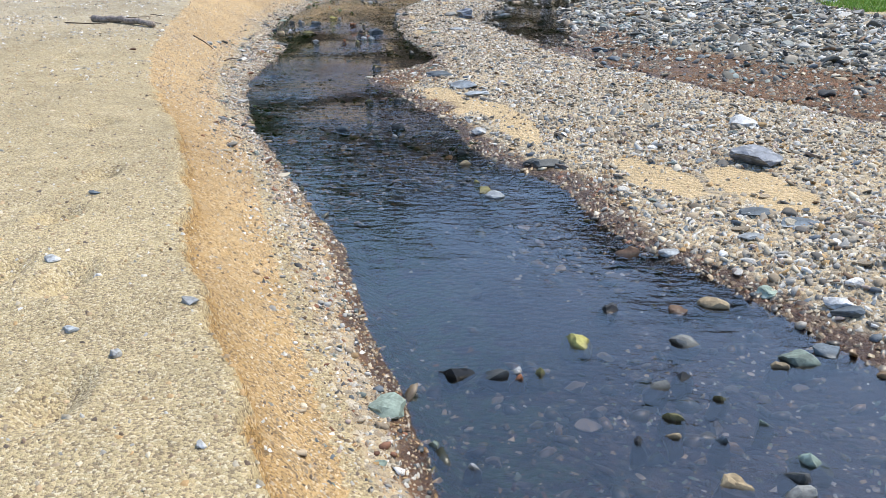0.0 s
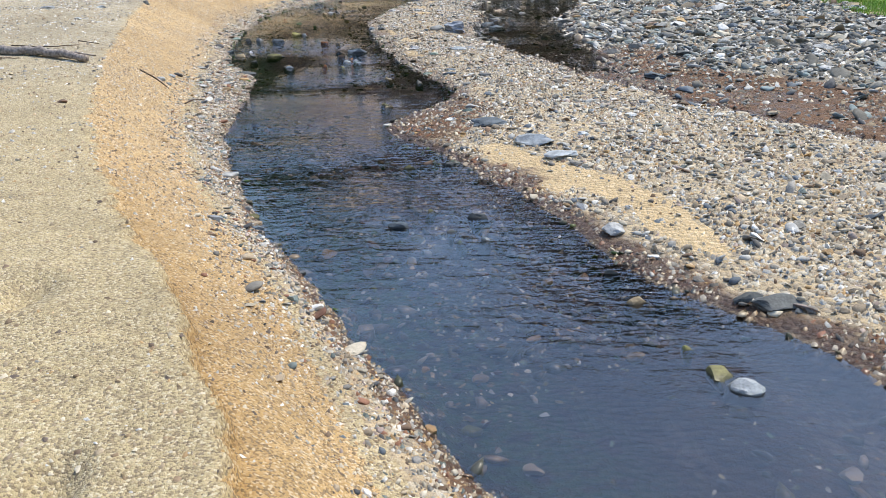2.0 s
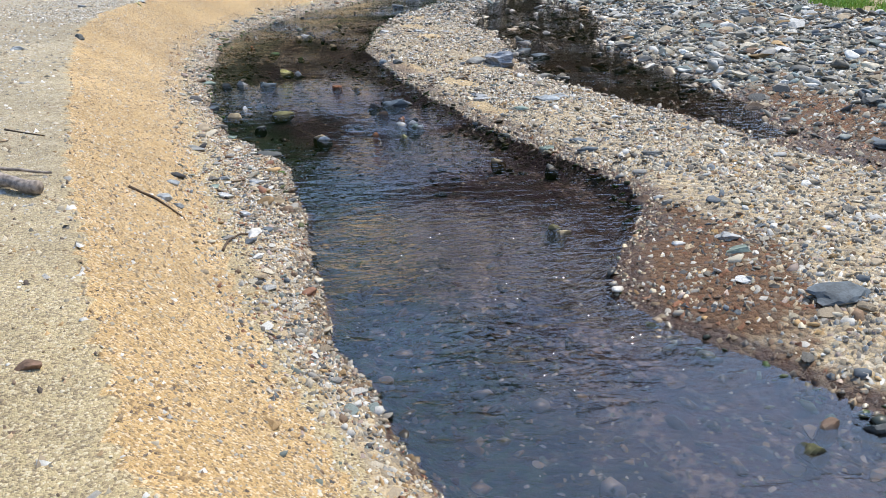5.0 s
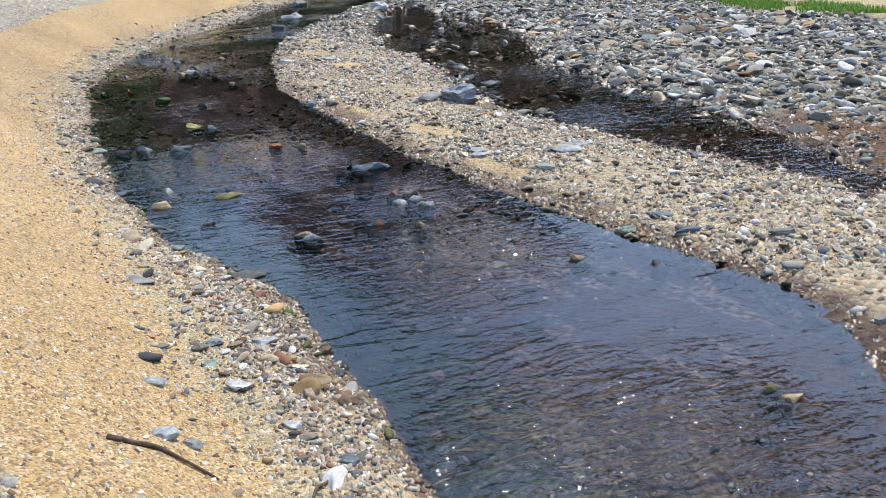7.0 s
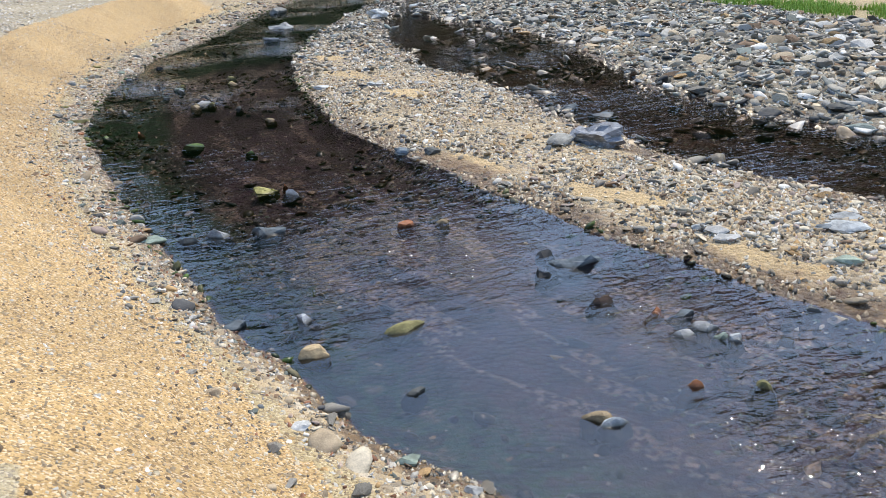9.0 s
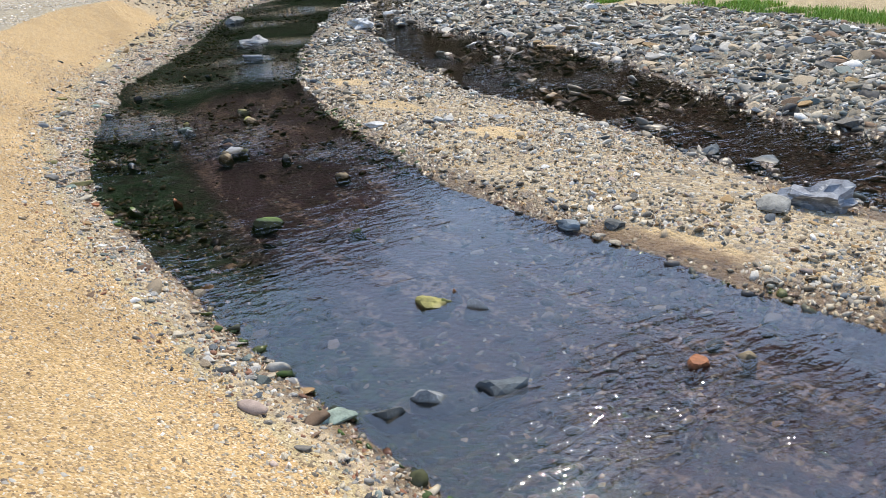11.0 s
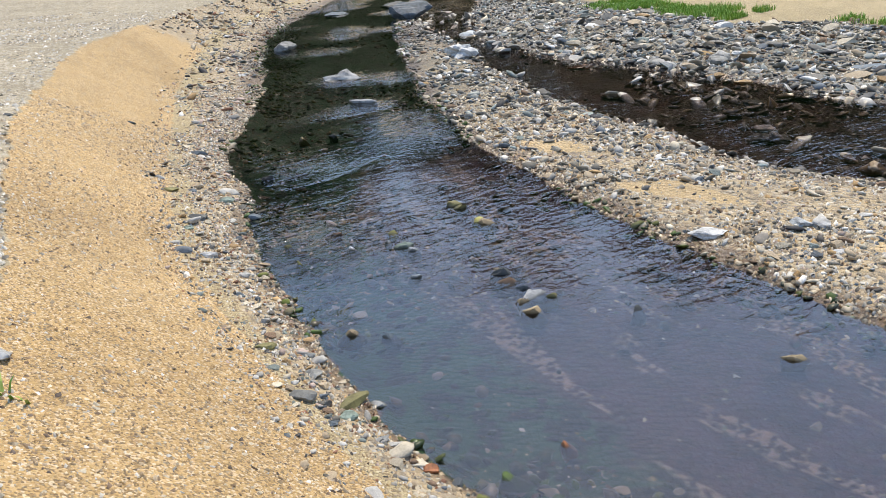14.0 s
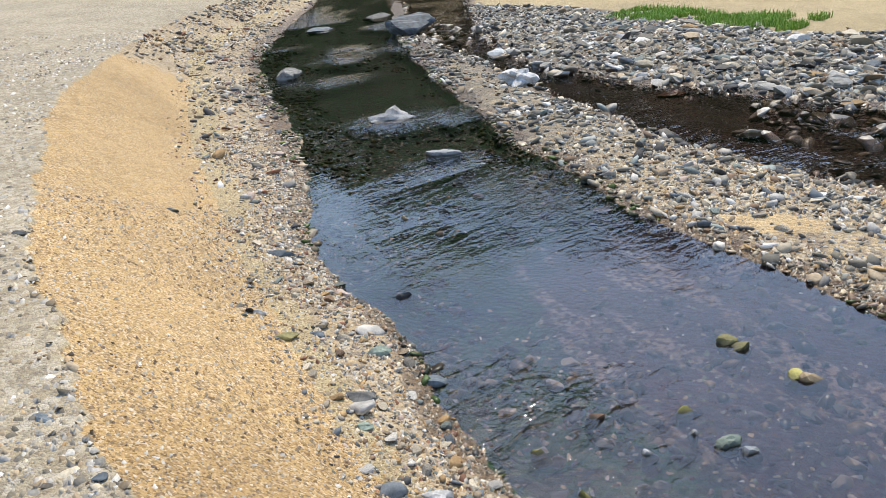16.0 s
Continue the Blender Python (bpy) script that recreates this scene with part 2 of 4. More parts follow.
rust_mat = stone_material("rusty_gravel", ((.15, .095, .06), (.19, .085, .045), (.26, .19, .12), (.12, .075, .05), GREY, (.15, .095, .06), (.13, .12, .11), DARK, TAN, (.22, .10, .055), PALE, (.08, .06, .05)))
grit_mat = stone_material("grit", (TAN, (.40, .27, .14), CREAM, (.27, .19, .115), TAN, (.44, .32, .19), CREAM, OCHRE, (.18, .125, .085), TAN, WHITE, (.40, .29, .17), (.13, .10, .08), PALE))
piece_mat = stone_material("single_stones", (GREY, PALE, TAN, SLATE, CREAM, PALE, TEAL, TAN, WHITE, BROWN, OCHRE, GREY, CREAM), per_object=True)


def stream_vector(nodes, links, coord, across, wide, long):
    """Coordinates that follow the stream: across it and along it."""
    sep, com = nodes.new("ShaderNodeSeparateXYZ"), nodes.new("ShaderNodeCombineXYZ")
    links.new(coord, sep.inputs[0])
    links.new(math_node(nodes, links, 'MULTIPLY', across, wide), com.inputs[0])
    links.new(math_node(nodes, links, 'MULTIPLY', sep.outputs["Y"], long), com.inputs[1])
    return com.outputs[0]


def ground_material():
    m, nodes, links, bsdf = node_material("ground")
    coord = nodes.new("ShaderNodeTexCoord").outputs["Object"]

    def zone(name):
        a = nodes.new("ShaderNodeAttribute")
        a.attribute_name = name
        return a.outputs["Fac"]

    big = tex(nodes, "ShaderNodeTexNoise", .9, 4, coord, links).outputs["Fac"]
    mid = tex(nodes, "ShaderNodeTexNoise", 9, 5, coord, links).outputs["Fac"]
    grain = tex(nodes, "ShaderNodeTexVoronoi", 135, 0, coord, links)
    fine = tex(nodes, "ShaderNodeTexVoronoi", 300, 0, coord, links)
    pebble = tex(nodes, "ShaderNodeTexVoronoi", 34, 0, coord, links)

    def grains(v, colors):
        s = nodes.new("ShaderNodeSeparateColor")
        links.new(v.outputs["Color"], s.inputs[0])
        r = ramp(nodes, colors)
        links.new(s.outputs[0], r.inputs[0])
        return r.outputs[0]

    top_c = grains(grain, ((.46, .37, .20), (.33, .255, .14), (.55, .43, .24), (.24, .175, .10), (.50, .39, .21), (.66, .57, .38), (.14, .10, .065), (.43, .335, .17)))
    top_f = grains(fine, ((.46, .37, .20), (.38, .295, .16), (.52, .41, .225), (.29, .225, .125), (.49, .385, .205), (.56, .47, .31)))
    top_c = mix(nodes, links, .35, top_c, top_f)
    slope_c = grains(grain, ((.57, .375, .165), (.40, .26, .11), (.64, .44, .215), (.26, .165, .075), (.59, .395, .165), (.78, .65, .46), (.12, .085, .055), (.53, .345, .14)))
    slope_f = grains(fine, ((.53, .36, .165), (.44, .29, .13), (.57, .405, .195), (.33, .215, .11), (.56, .38, .165), (.64, .53, .35)))
    slope_c = mix(nodes, links, .35, slope_c, slope_f)
    gravel_c = grains(pebble, ((.40, .33, .225), (.33, .295, .235), (.48, .39, .255), (.23, .21, .175), (.52, .42, .275), (.56, .52, .43), (.18, .18, .165), (.44, .35, .235)))
    gravel_c = mix(nodes, links, .35, gravel_c, slope_f)
    rust_c = mix(nodes, links, .6, grains(pebble, ((.10, .05, .028), (.15, .07, .035), (.07, .045, .033), (.20, .12, .07), (.12, .065, .04), (.05, .038, .03))), grains(fine, ((.19, .095, .042), (.12, .065, .034), (.25, .135, .06))))
    bed_c = mix(nodes, links, .5, grains(pebble, ((.11, .08, .045), (.06, .055, .03), (.18, .13, .08), (.08, .09, .05), (.05, .05, .04), (.28, .22, .15), (.14, .08, .05))), grains(grain, ((.09, .07, .04), (.13, .10, .06), (.06, .06, .03))))
    flow = stream_vector(nodes, links, coord, zone("across"), 3.0, .62)
    silt = span(nodes, links, tex(nodes, "ShaderNodeTexNoise", 1.6, 6, flow, links).outputs["Fac"], .53, .585)
    bed_c = mix(nodes, links, span(nodes, links, mid, .36, .62, .3, .92), bed_c, (.19, .125, .17))
    flecks = span(nodes, links, tex(nodes, "ShaderNodeTexNoise", 30, 4, coord, links).outputs["Fac"], .4, .62)
    silt = math_node(nodes, links, 'MULTIPLY', silt, flecks)
    bed_c = mix(nodes, links, math_node(nodes, links, 'MULTIPLY', silt, .95), bed_c, (.80, .68, .56))
    # near reach: bed colour cut to about a quarter, so the water reads darker
    bed_c = mix(nodes, links, zone("near_dark"), bed_c, mix(nodes, links, 1.0, bed_c, (.24, .25, .29), 'MULTIPLY'))
    bed_c = mix(nodes, links, zone("channel"), bed_c, mix(nodes, links, .75, bed_c, mix(nodes, links, span(nodes, links, mid, .40, .60), mix(nodes, links, span(nodes, links, big, .42, .58), (.15, .13, .025), (.21, .095, .03)), (.05, .045, .015))))
    # blurred borders
    wander = math_node(nodes, links, 'MULTIPLY', math_node(nodes, links, 'SUBTRACT', mid, .5), .9)

    def border(name):
        return span(nodes, links, math_node(nodes, links, 'ADD', zone(name), wander), .35, .65)

    stony = math_node(nodes, links, 'MULTIPLY', zone("stony"), .5)
    top_c = mix(nodes, links, stony, top_c, grains(pebble, ((.40, .37, .30), (.30, .28, .24), (.50, .46, .38), (.36, .32, .25), (.24, .225, .20), (.55, .53, .48))))
    crisp = math_node(nodes, links, 'ADD', zone("slope"), math_node(nodes, links, 'MULTIPLY', wander, .4))
    c = mix(nodes, links, span(nodes, links, crisp, .4, .6), top_c, slope_c)
    c = mix(nodes, links, math_node(nodes, links, 'MULTIPLY', zone("moist_dark"), .5), c, mix(nodes, links, 1.0, c, (.68, .60, .45), 'MULTIPLY'))
    c = mix(nodes, links, border("gravel"), c, gravel_c)
    c = mix(nodes, links, border("field"), c, mix(nodes, links, .7, gravel_c, (.15, .14, .115)))
    c = mix(nodes, links, border("patch"), c, mix(nodes, links, .5, slope_c, (.62, .47, .27)))
    bed_c = mix(nodes, links, border("algae"), bed_c, mix(nodes, links, span(nodes, links, mid, .49, .6), (.03, .18, .05), (.018, .052, .008)))
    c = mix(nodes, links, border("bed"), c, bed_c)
    c = mix(nodes, links, border("rust"), c, rust_c)
    tone = span(nodes, links, math_node(nodes, links, 'ADD', math_node(nodes, links, 'MULTIPLY', big, .6), math_node(nodes, links, 'MULTIPLY', mid, .4)), .3, .7, .86, 1.18)
    lum = nodes.new("ShaderNodeCombineColor")
    for i in range(3):
        links.new(tone, lum.inputs[i])
    c = mix(nodes, links, 1.0, c, lum.outputs[0], 'MULTIPLY')
    wet_line(nodes, links, c, bsdf, .92, .35, .055, (.40, .34, .30))
    h = math_node(nodes, links, 'ADD', math_node(nodes, links, 'MULTIPLY', grain.outputs["Distance"], -.6), math_node(nodes, links, 'MULTIPLY', fine.outputs["Distance"], -.4))
    bump = nodes.new("ShaderNodeBump")
    lumps = math_node(nodes, links, 'MULTIPLY', math_node(nodes, links, 'MULTIPLY', pebble.outputs["Distance"], -2.4), math_node(nodes, links, 'ADD', zone("gravel"), zone("bed")))
    h = math_node(nodes, links, 'ADD', h, lumps)
    bump.inputs["Strength"].default_value, bump.inputs["Distance"].default_value = 1.0, .006
    links.new(h, bump.inputs["Height"])
    links.new(bump.outputs[0], bsdf.inputs["Normal"])
    return m


def water_material():
    m, nodes, links, bsdf = node_material("water")
    nodes.remove(bsdf)
    coord = nodes.new("ShaderNodeTexCoord").outputs["Object"]

    def mark(name):
        a = nodes.new("ShaderNodeAttribute")
        a.attribute_name = name
        return a.outputs["Fac"]

    def waves(wide, long, scale, detail, bend):
        n = tex(nodes, "ShaderNodeTexNoise", scale, detail, stream_vector(nodes, links, coord, mark("across"), wide, long), links)
        n.inputs["Distortion"].default_value = bend
        return n.outputs["Fac"]

    # swells, cross ripples, and fine wrinkles, rougher where the water runs over stones
    swell = waves(.7, 1.3, 1.9, 3, .6)
    cross = waves(.85, 2.3, 5.2, 3, 1.2)
    wrinkle = waves(1.0, 1.7, 17, 2, .5)
    patch = span(nodes, links, waves(.8, .5, 1.3, 2, 0), .36, .62, .35, 1.25)
    h = math_node(nodes, links, 'ADD', math_node(nodes, links, 'MULTIPLY', cross, 1.0), math_node(nodes, links, 'MULTIPLY', wrinkle, .3))
    h = math_node(nodes, links, 'MULTIPLY', h, patch)
    h = math_node(nodes, links, 'ADD', h, math_node(nodes, links, 'MULTIPLY', swell, .55))
    h = math_node(nodes, links, 'MULTIPLY', h, span(nodes, links, mark("riffle"), 0, 1, .12, 4.6, False))
    bump = nodes.new("ShaderNodeBump")
    bump.inputs["Strength"].default_value, bump.inputs["Distance"].default_value = 1.0, .017
    links.new(h, bump.inputs["Height"])
    clear = nodes.new("ShaderNodeBsdfTransparent")
    clear.inputs["Color"].default_value = (.84, .82, .87, 1)
    gloss = nodes.new("ShaderNodeBsdfGlossy")
    gloss.inputs["Roughness"].default_value = .02
    links.new(bump.outputs[0], gloss.inputs["Normal"])
    fres = nodes.new("ShaderNodeFresnel")
    fres.inputs["IOR"].default_value = 1.84
    links.new(bump.outputs[0], fres.inputs["Normal"])
    ms = nodes.new("ShaderNodeMixShader")
    links.new(fres.outputs[0], ms.inputs[0])
    links.new(clear.outputs[0], ms.inputs[1])
    links.new(gloss.outputs[0], ms.inputs[2])
    links.new(ms.outputs[0], nodes["Material Output"].inputs["Surface"])
    return m


def plain_material(name, color, rough=.8, vary=.3, scale=30.0):
    m, nodes, links, bsdf = node_material(name)
    coord = nodes.new("ShaderNodeTexCoord").outputs["Object"]
    n = tex(nodes, "ShaderNodeTexNoise", scale, 5, coord, links)
    dark, light = tuple(c * (1 - vary) for c in color), tuple(min(1, c * (1 + vary)) for c in color)
    links.new(mix(nodes, links, span(nodes, links, n.outputs["Fac"], .3, .7), dark, light), bsdf.inputs["Base Color"])
    bsdf.inputs["Roughness"].default_value = rough
    bump = nodes.new("ShaderNodeBump")
    bump.inputs["Strength"].default_value, bump.inputs["Distance"].default_value = .6, .01
    links.new(n.outputs["Fac"], bump.inputs["Height"])
    links.new(bump.outputs[0], bsdf.inputs["Normal"])
    return m


# ---- ground and water ----
def grown(a, b, d, far, rate=1.35):
    core = list(np.arange(a, b + d / 2, d))
    s, lo = d, a
    while lo > -far:
        s *= rate
        lo -= s
        core.insert(0, lo)
    s, hi = d, b
    while hi < far:
        s *= rate
        hi += s
        core.append(hi)
    return np.array(core)


def mesh_from(name, verts, faces):
    me = bpy.data.meshes.new(name)
    me.from_pydata(verts if isinstance(verts, list) else verts.tolist(), [], faces if isinstance(faces, list) else faces.tolist())
    return me


def build_ground():
    gx, gy = grown(-6.5, 6.0, .052, 900), grown(1.0, 33.5, .055, 900)
    gx = np.union1d(gx, gx[(gx > -1.8) & (gx < .4)] + .026)
    gy = np.union1d(gy, gy[(gy > 1.2) & (gy < 6)] + .0275)
    X, Y = np.meshgrid(gx, gy)
    x, y = X.ravel(), Y.ravel()
    z, zone = plan(x, y)
    away = np.hypot(np.maximum(np.abs(x) - 30, 0), np.maximum(np.abs(y - 15) - 40, 0))
    z = np.where(away > 0, np.maximum(z, .02) + .004 * away, z)
    w, h = len(gx), len(gy)
    i = (np.arange(h - 1)[:, None] * w + np.arange(w - 1)[None, :]).ravel()
    me = mesh_from("ground", np.stack([x, y, z], 1), np.stack([i, i + 1, i + w + 1, i + w], 1))
    masks = dict(slope=zone["slope"], gravel=zone["shelf"] | zone["bar"] | zone["far"] | zone["side"], patch=zone["patch"] & zone["bar"],
                 rust=zone["rust"], bed=zone["bed"] | (zone["side"] & (z < -.005)))
    masks["gravel"] = np.where(zone["shelf"], 1 - step(.45, .95, zone["u"]), masks["gravel"])
    coarse = step(26.5, 29, y) * zone["slope"]
    masks["gravel"] = np.maximum(masks["gravel"], coarse)
    masks["moist_dark"] = zone["moist_dark"]
    masks["stony"] = zone["top"] * (.6 * step(7, 11, y) + .4 * step(12, 18, y))
    # darkens the bed colour in the near reach, fading out by y = 9
    masks["near_dark"] = 1 - step(5, 9, y)
    masks["channel"] = zone["side"] & (z < -.005)
    masks["algae"] = zone["bed"] * np.clip(np.maximum(.54 + .06 * step(4, 8, y), step(16.5, 18, y)) * (1 - step(.3, np.interp(y, (9, 12), (1.5, 1.1)), x - curve_at(LEFT, y))) + .95 * step(20.2, 22.5, y), 0, 1)
    masks["field"] = np.maximum(zone["far"] * (1 - step(-.2, .4, x - field_edge(x, y))), .6 * zone["bar"] * step(20, 23, y))
    beyond = zone["far"] & (x > field_edge(x, y))
    masks["gravel"] = masks["gravel"] * ~beyond
    masks["across"] = x - .5 * (curve_at(LEFT, y) + curve_at(RIGHT, y))
    for name, v in masks.items():
        me.attributes.new(name, 'FLOAT', 'POINT').data.foreach_set("value", np.asarray(v, np.float32))
    me.polygons.foreach_set("use_smooth", np.ones(len(me.polygons), bool))
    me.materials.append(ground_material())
    return tagged(new("ground", me), "pale sand bank, gravel bars and stony stream bed", "ground", kind="structure")


ground = build_ground()


def build_water():
    ys = np.concatenate([np.arange(-12, 0, 1.0), np.arange(0, 32, .15), np.arange(32, 58, 1.0)])
    cols = 24
    L, F = curve_at(LEFT, ys) - .5, np.maximum(curve_at(FAR, ys), curve_at(RIGHT, ys)) + .6
    F = np.where(ys < 10.8, curve_at(RIGHT, ys) + .5, F)
    k = np.linspace(0, 1, cols)
    x = (L[:, None] * (1 - k) + F[:, None] * k).ravel()
    y = np.repeat(ys, cols)
    i = (np.arange(len(ys) - 1)[:, None] * cols + np.arange(cols - 1)[None, :]).ravel()
    me = mesh_from("water", np.stack([x, y, 0 * x], 1), np.stack([i, i + 1, i + cols + 1, i + cols], 1))
    rif = np.zeros_like(x)
    for a, b, r, k in ((-1.75, 9.5, .7, 1), (-1.5, 8.6, .5, .7), (-.6, 7.1, .8, .22), (.5, 5.6, .7, .16), (-1.7, 11.6, .5, .5), (-2.4, 13.9, .7, .5), (-1.7, 12.8, .4, .35),
                       (-2.3, 19.0, .4, .2), (-2.9, 19.9, .4, .25), (-2.0, 18.5, .4, .15), (-1.0, 22.1, .5, .4), (-.25, 24.5, .3, .35), (.2, 24.2, .25, .3), (1.5, 27.8, .35, .35), (2.2, 28.3, .3, .3)):
        rif = np.maximum(rif, k * np.exp(-((x - a) ** 2 + (y - b) ** 2) / r ** 2))
    rif = np.maximum(rif, step(18.5, 21, y) * np.clip(-.12 + .5 * vnoise(x, y, .7, 61), 0, 1))
    rif = np.maximum(rif, .03 * (1 - step(19.5, 21.5, y)))
    rif = np.where(x > curve_at(RIGHT, y) + .1, .06, rif)
    mid = .5 * (curve_at(LEFT, y) + curve_at(RIGHT, y))
    me.attributes.new("across", 'FLOAT', 'POINT').data.foreach_set("value", (x - mid).astype(np.float32))
    me.attributes.new("riffle", 'FLOAT', 'POINT').data.foreach_set("value", rif.astype(np.float32))
    me.materials.append(water_material())
    return tagged(new("water", me), "shallow clear stream water with small ripples", "water", kind="structure")


water = build_water()


def build_backdrop():
    """Wooded hillside round the place, far off; the stream mirrors it."""
    n, rows = 240, 9
    rs = np.random.RandomState(5)
    verts, faces = [], []
    for i in range(n):
        a = 2 * math.pi * i / n
        heading = (90 - math.degrees(a) + 180) % 360 - 180
        rise = 18 + 7 * math.exp(-((heading - 15) / 9) ** 2) + 4 * math.exp(-((heading - 46) / 15) ** 2) + math.sin(5 * a) + .8 * math.sin(23 * a)
        top = 195 * math.tan(radians(rise)) + 3 * math.sin(11 * a + 1) + rs.uniform(-2.5, 2.5)
        for j in range(rows):
            k = j / (rows - 1)
            r = 150 + 45 * k + rs.uniform(-2, 2)
            verts.append((r * math.cos(a), 15 + r * math.sin(a), -2 + top * k + (rs.uniform(-2, 2) if j else 0)))
    for i in range(n):
        for j in range(rows - 1):
            p, q = i * rows + j, ((i + 1) % n) * rows + j
            faces.append((p, p + 1, q + 1, q))
    me = mesh_from("backdrop", verts, faces)
    woods = plain_material("woods", (.011, .021, .006), .95, .6, .25)
    woods.node_tree.nodes["Principled BSDF"].inputs["Specular IOR Level"].default_value = 0.0
    me.materials.append(woods)
    return tagged(new("backdrop", me), "dark wooded hillside beyond the beach", "hillside", kind="structure")


build_backdrop()


# ---- stones ----
def ico(level):
    bm = bmesh.new()
    bmesh.ops.create_icosphere(bm, subdivisions=level, radius=1.0)
    bm.verts.ensure_lookup_table()
    v = np.array([p.co[:] for p in bm.verts])
    f = np.array([[q.index for q in p.verts] for p in bm.faces])
    bm.free()
    return v, f


ICO = {k: ico(k) for k in (1, 2, 3)}


def stone_shape(level, seed, cuts=5, rough=.16, near=.42):
    """Unit stone: a ball with worn flat breaks and uneven skin."""
    rs = np.random.RandomState(seed)
    v = ICO[level][0].copy()
    for _ in range(cuts):
        n = rs.normal(size=3)
        n /= np.linalg.norm(n)
        d = rs.uniform(near, .82)
        over = np.maximum(v @ n - d, 0)
        v -= np.outer(over * .96, n)
    o = Vector(rs.uniform(-50, 50, 3))
    k = np.array([1 + rough * noise.noise(Vector(p) * 1.3 + o) + .4 * rough * noise.noise(Vector(p) * 3.7 + o) for p in v])
    v *= k[:, None]
    v -= (v.max(0) + v.min(0)) / 2
    return v / np.abs(v).max(0)


SMALL = [stone_shape(1, 100 + i, 5, .32, .3) for i in range(24)]
MEDIUM = [stone_shape(2, 200 + i, 9, .26, .3) for i in range(24)]
ICO[0] = (np.array([(.85, .75, -1), (-.75, .85, -1), (-.9, -.7, -1), (.7, -.9, -1), (.5, .1, 1), (-.45, -.05, .9)], float),
          np.array([(3, 0, 4), (1, 2, 5), (0, 1, 5), (0, 5, 4), (2, 3, 4), (2, 4, 5)]))


def shard(seed):
    rs = np.random.RandomState(seed)
    v = ICO[0][0] + rs.uniform(-.32, .32, (6, 3)) * (1, 1, .5)
    v[4:, :2] += rs.uniform(-.25, .25, 2)
    v[:4, 2] = -1
    return v / np.abs(v).max(0)


TINY = [shard(300 + i) for i in range(24)]


def scatter(name, label, category, where, box, count, sizes, material, seed, flat=(.3, .6), sink=.3, level=1, power=2.0, tilt=.24):
    """Loose stones joined into one mesh; where(x, y, z, zone) gives the chance that a stone lies there."""
    rs = np.random.RandomState(seed)
    x, y = rs.uniform(box[0], box[1], count), rs.uniform(box[2], box[3], count)
    z, zone = plan(x, y)
    ok = rs.rand(count) < where(x, y, z, zone)
    x, y, z = x[ok], y[ok], z[ok]
    n = len(x)
    size = sizes[0] + (sizes[1] - sizes[0]) * rs.rand(n) ** power
    long, wide, high = size * .5 * rs.uniform(.9, 1.35, n), size * .5 * rs.uniform(.6, .95, n), size * .5 * rs.uniform(*flat, n)
    a, tx, ty = rs.uniform(0, 6.283, n), rs.normal(0, tilt, n), rs.normal(0, tilt, n)
    shapes, tri = ((TINY, ICO[0][1]), (SMALL, ICO[1][1]), (MEDIUM, ICO[2][1]))[level]
    pick = rs.randint(0, len(shapes), n)
    base = np.array(shapes)[pick]
    p = base * np.stack([long, wide, high], 1)[:, None, :]
    ca, sa = np.cos(a)[:, None], np.sin(a)[:, None]
    px, py = p[..., 0] * ca - p[..., 1] * sa, p[..., 0] * sa + p[..., 1] * ca
    pz = p[..., 2] + px * tx[:, None] + py * ty[:, None]
    v = np.stack([px + x[:, None], py + y[:, None], pz + (z + high * (1 - 2 * sink))[:, None]], 2).reshape(-1, 3)
    m = base.shape[1]
    f = (tri[None] + (np.arange(n) * m)[:, None, None]).reshape(-1, 3)
    me = bpy.data.meshes.new(name)
    me.vertices.add(len(v))
    me.vertices.foreach_set("co", v.astype(np.float32).ravel())
    me.loops.add(len(f) * 3)
    me.loops.foreach_set("vertex_index", f.astype(np.int32).ravel())
    me.polygons.add(len(f))
    me.polygons.foreach_set("loop_start", np.arange(0, len(f) * 3, 3, dtype=np.int32))
    me.update()
    me.validate()
    me.materials.append(material)
    return tagged(new(name, me), label, category, kind="stuff")


def thin(x, y):
    """Gravel lies thinner in places."""
    return np.clip(.75 + .7 * vnoise(x, y, .5, 21), .15, 1)


def on_bar(x, y, z, q):
    return (1 - .55 * step(20, 23, y)) * on_whole_bar(x, y, z, q)


def on_whole_bar(x, y, z, q):
    return q["bar"] * np.where(q["patch"], .06, thin(x, y)) * (1 - .8 * step(.35, .75, q["rust"]))


def on_far(x, y, z, q):
    return (q["far"] * (x < field_edge(x, y)) * step(4, 7.5, y) + q["side"] * .5 * (z > -.045)) * (1 - .72 * step(.25, .75, q["rust"])) * np.clip(thin(x, y) + .3, 0, 1)


def on_rust(x, y, z, q):
    return (q["bar"] | q["far"] | q["side"]) * (q["rust"] >= .45) * (z > -.02) * thin(x, y)


def on_shelf(x, y, z, q):
    return (q["shelf"] * (1 - .7 * step(.4, 1, q["u"])) + q["slope"] * .22 * (1 - step(.12, .22, z))) * thin(x, y) * (.4 + .6 * step(4, 7, y))


def on_wide_shelf(x, y, z, q):
    return on_shelf(x, y, z, q) * (.12 + .88 * step(3.5, 6.5, y))


# where stones crowd the stream bed: x, y, reach
HEAPS = ((1.5, 2.9, .7), (-.1, 5.6, .6), (-.6, 6.6, .5), (-2.6, 19.4, .55), (-2.0, 19.6, .5), (-1.5, 12.2, .5), (-2.9, 20.6, .5))


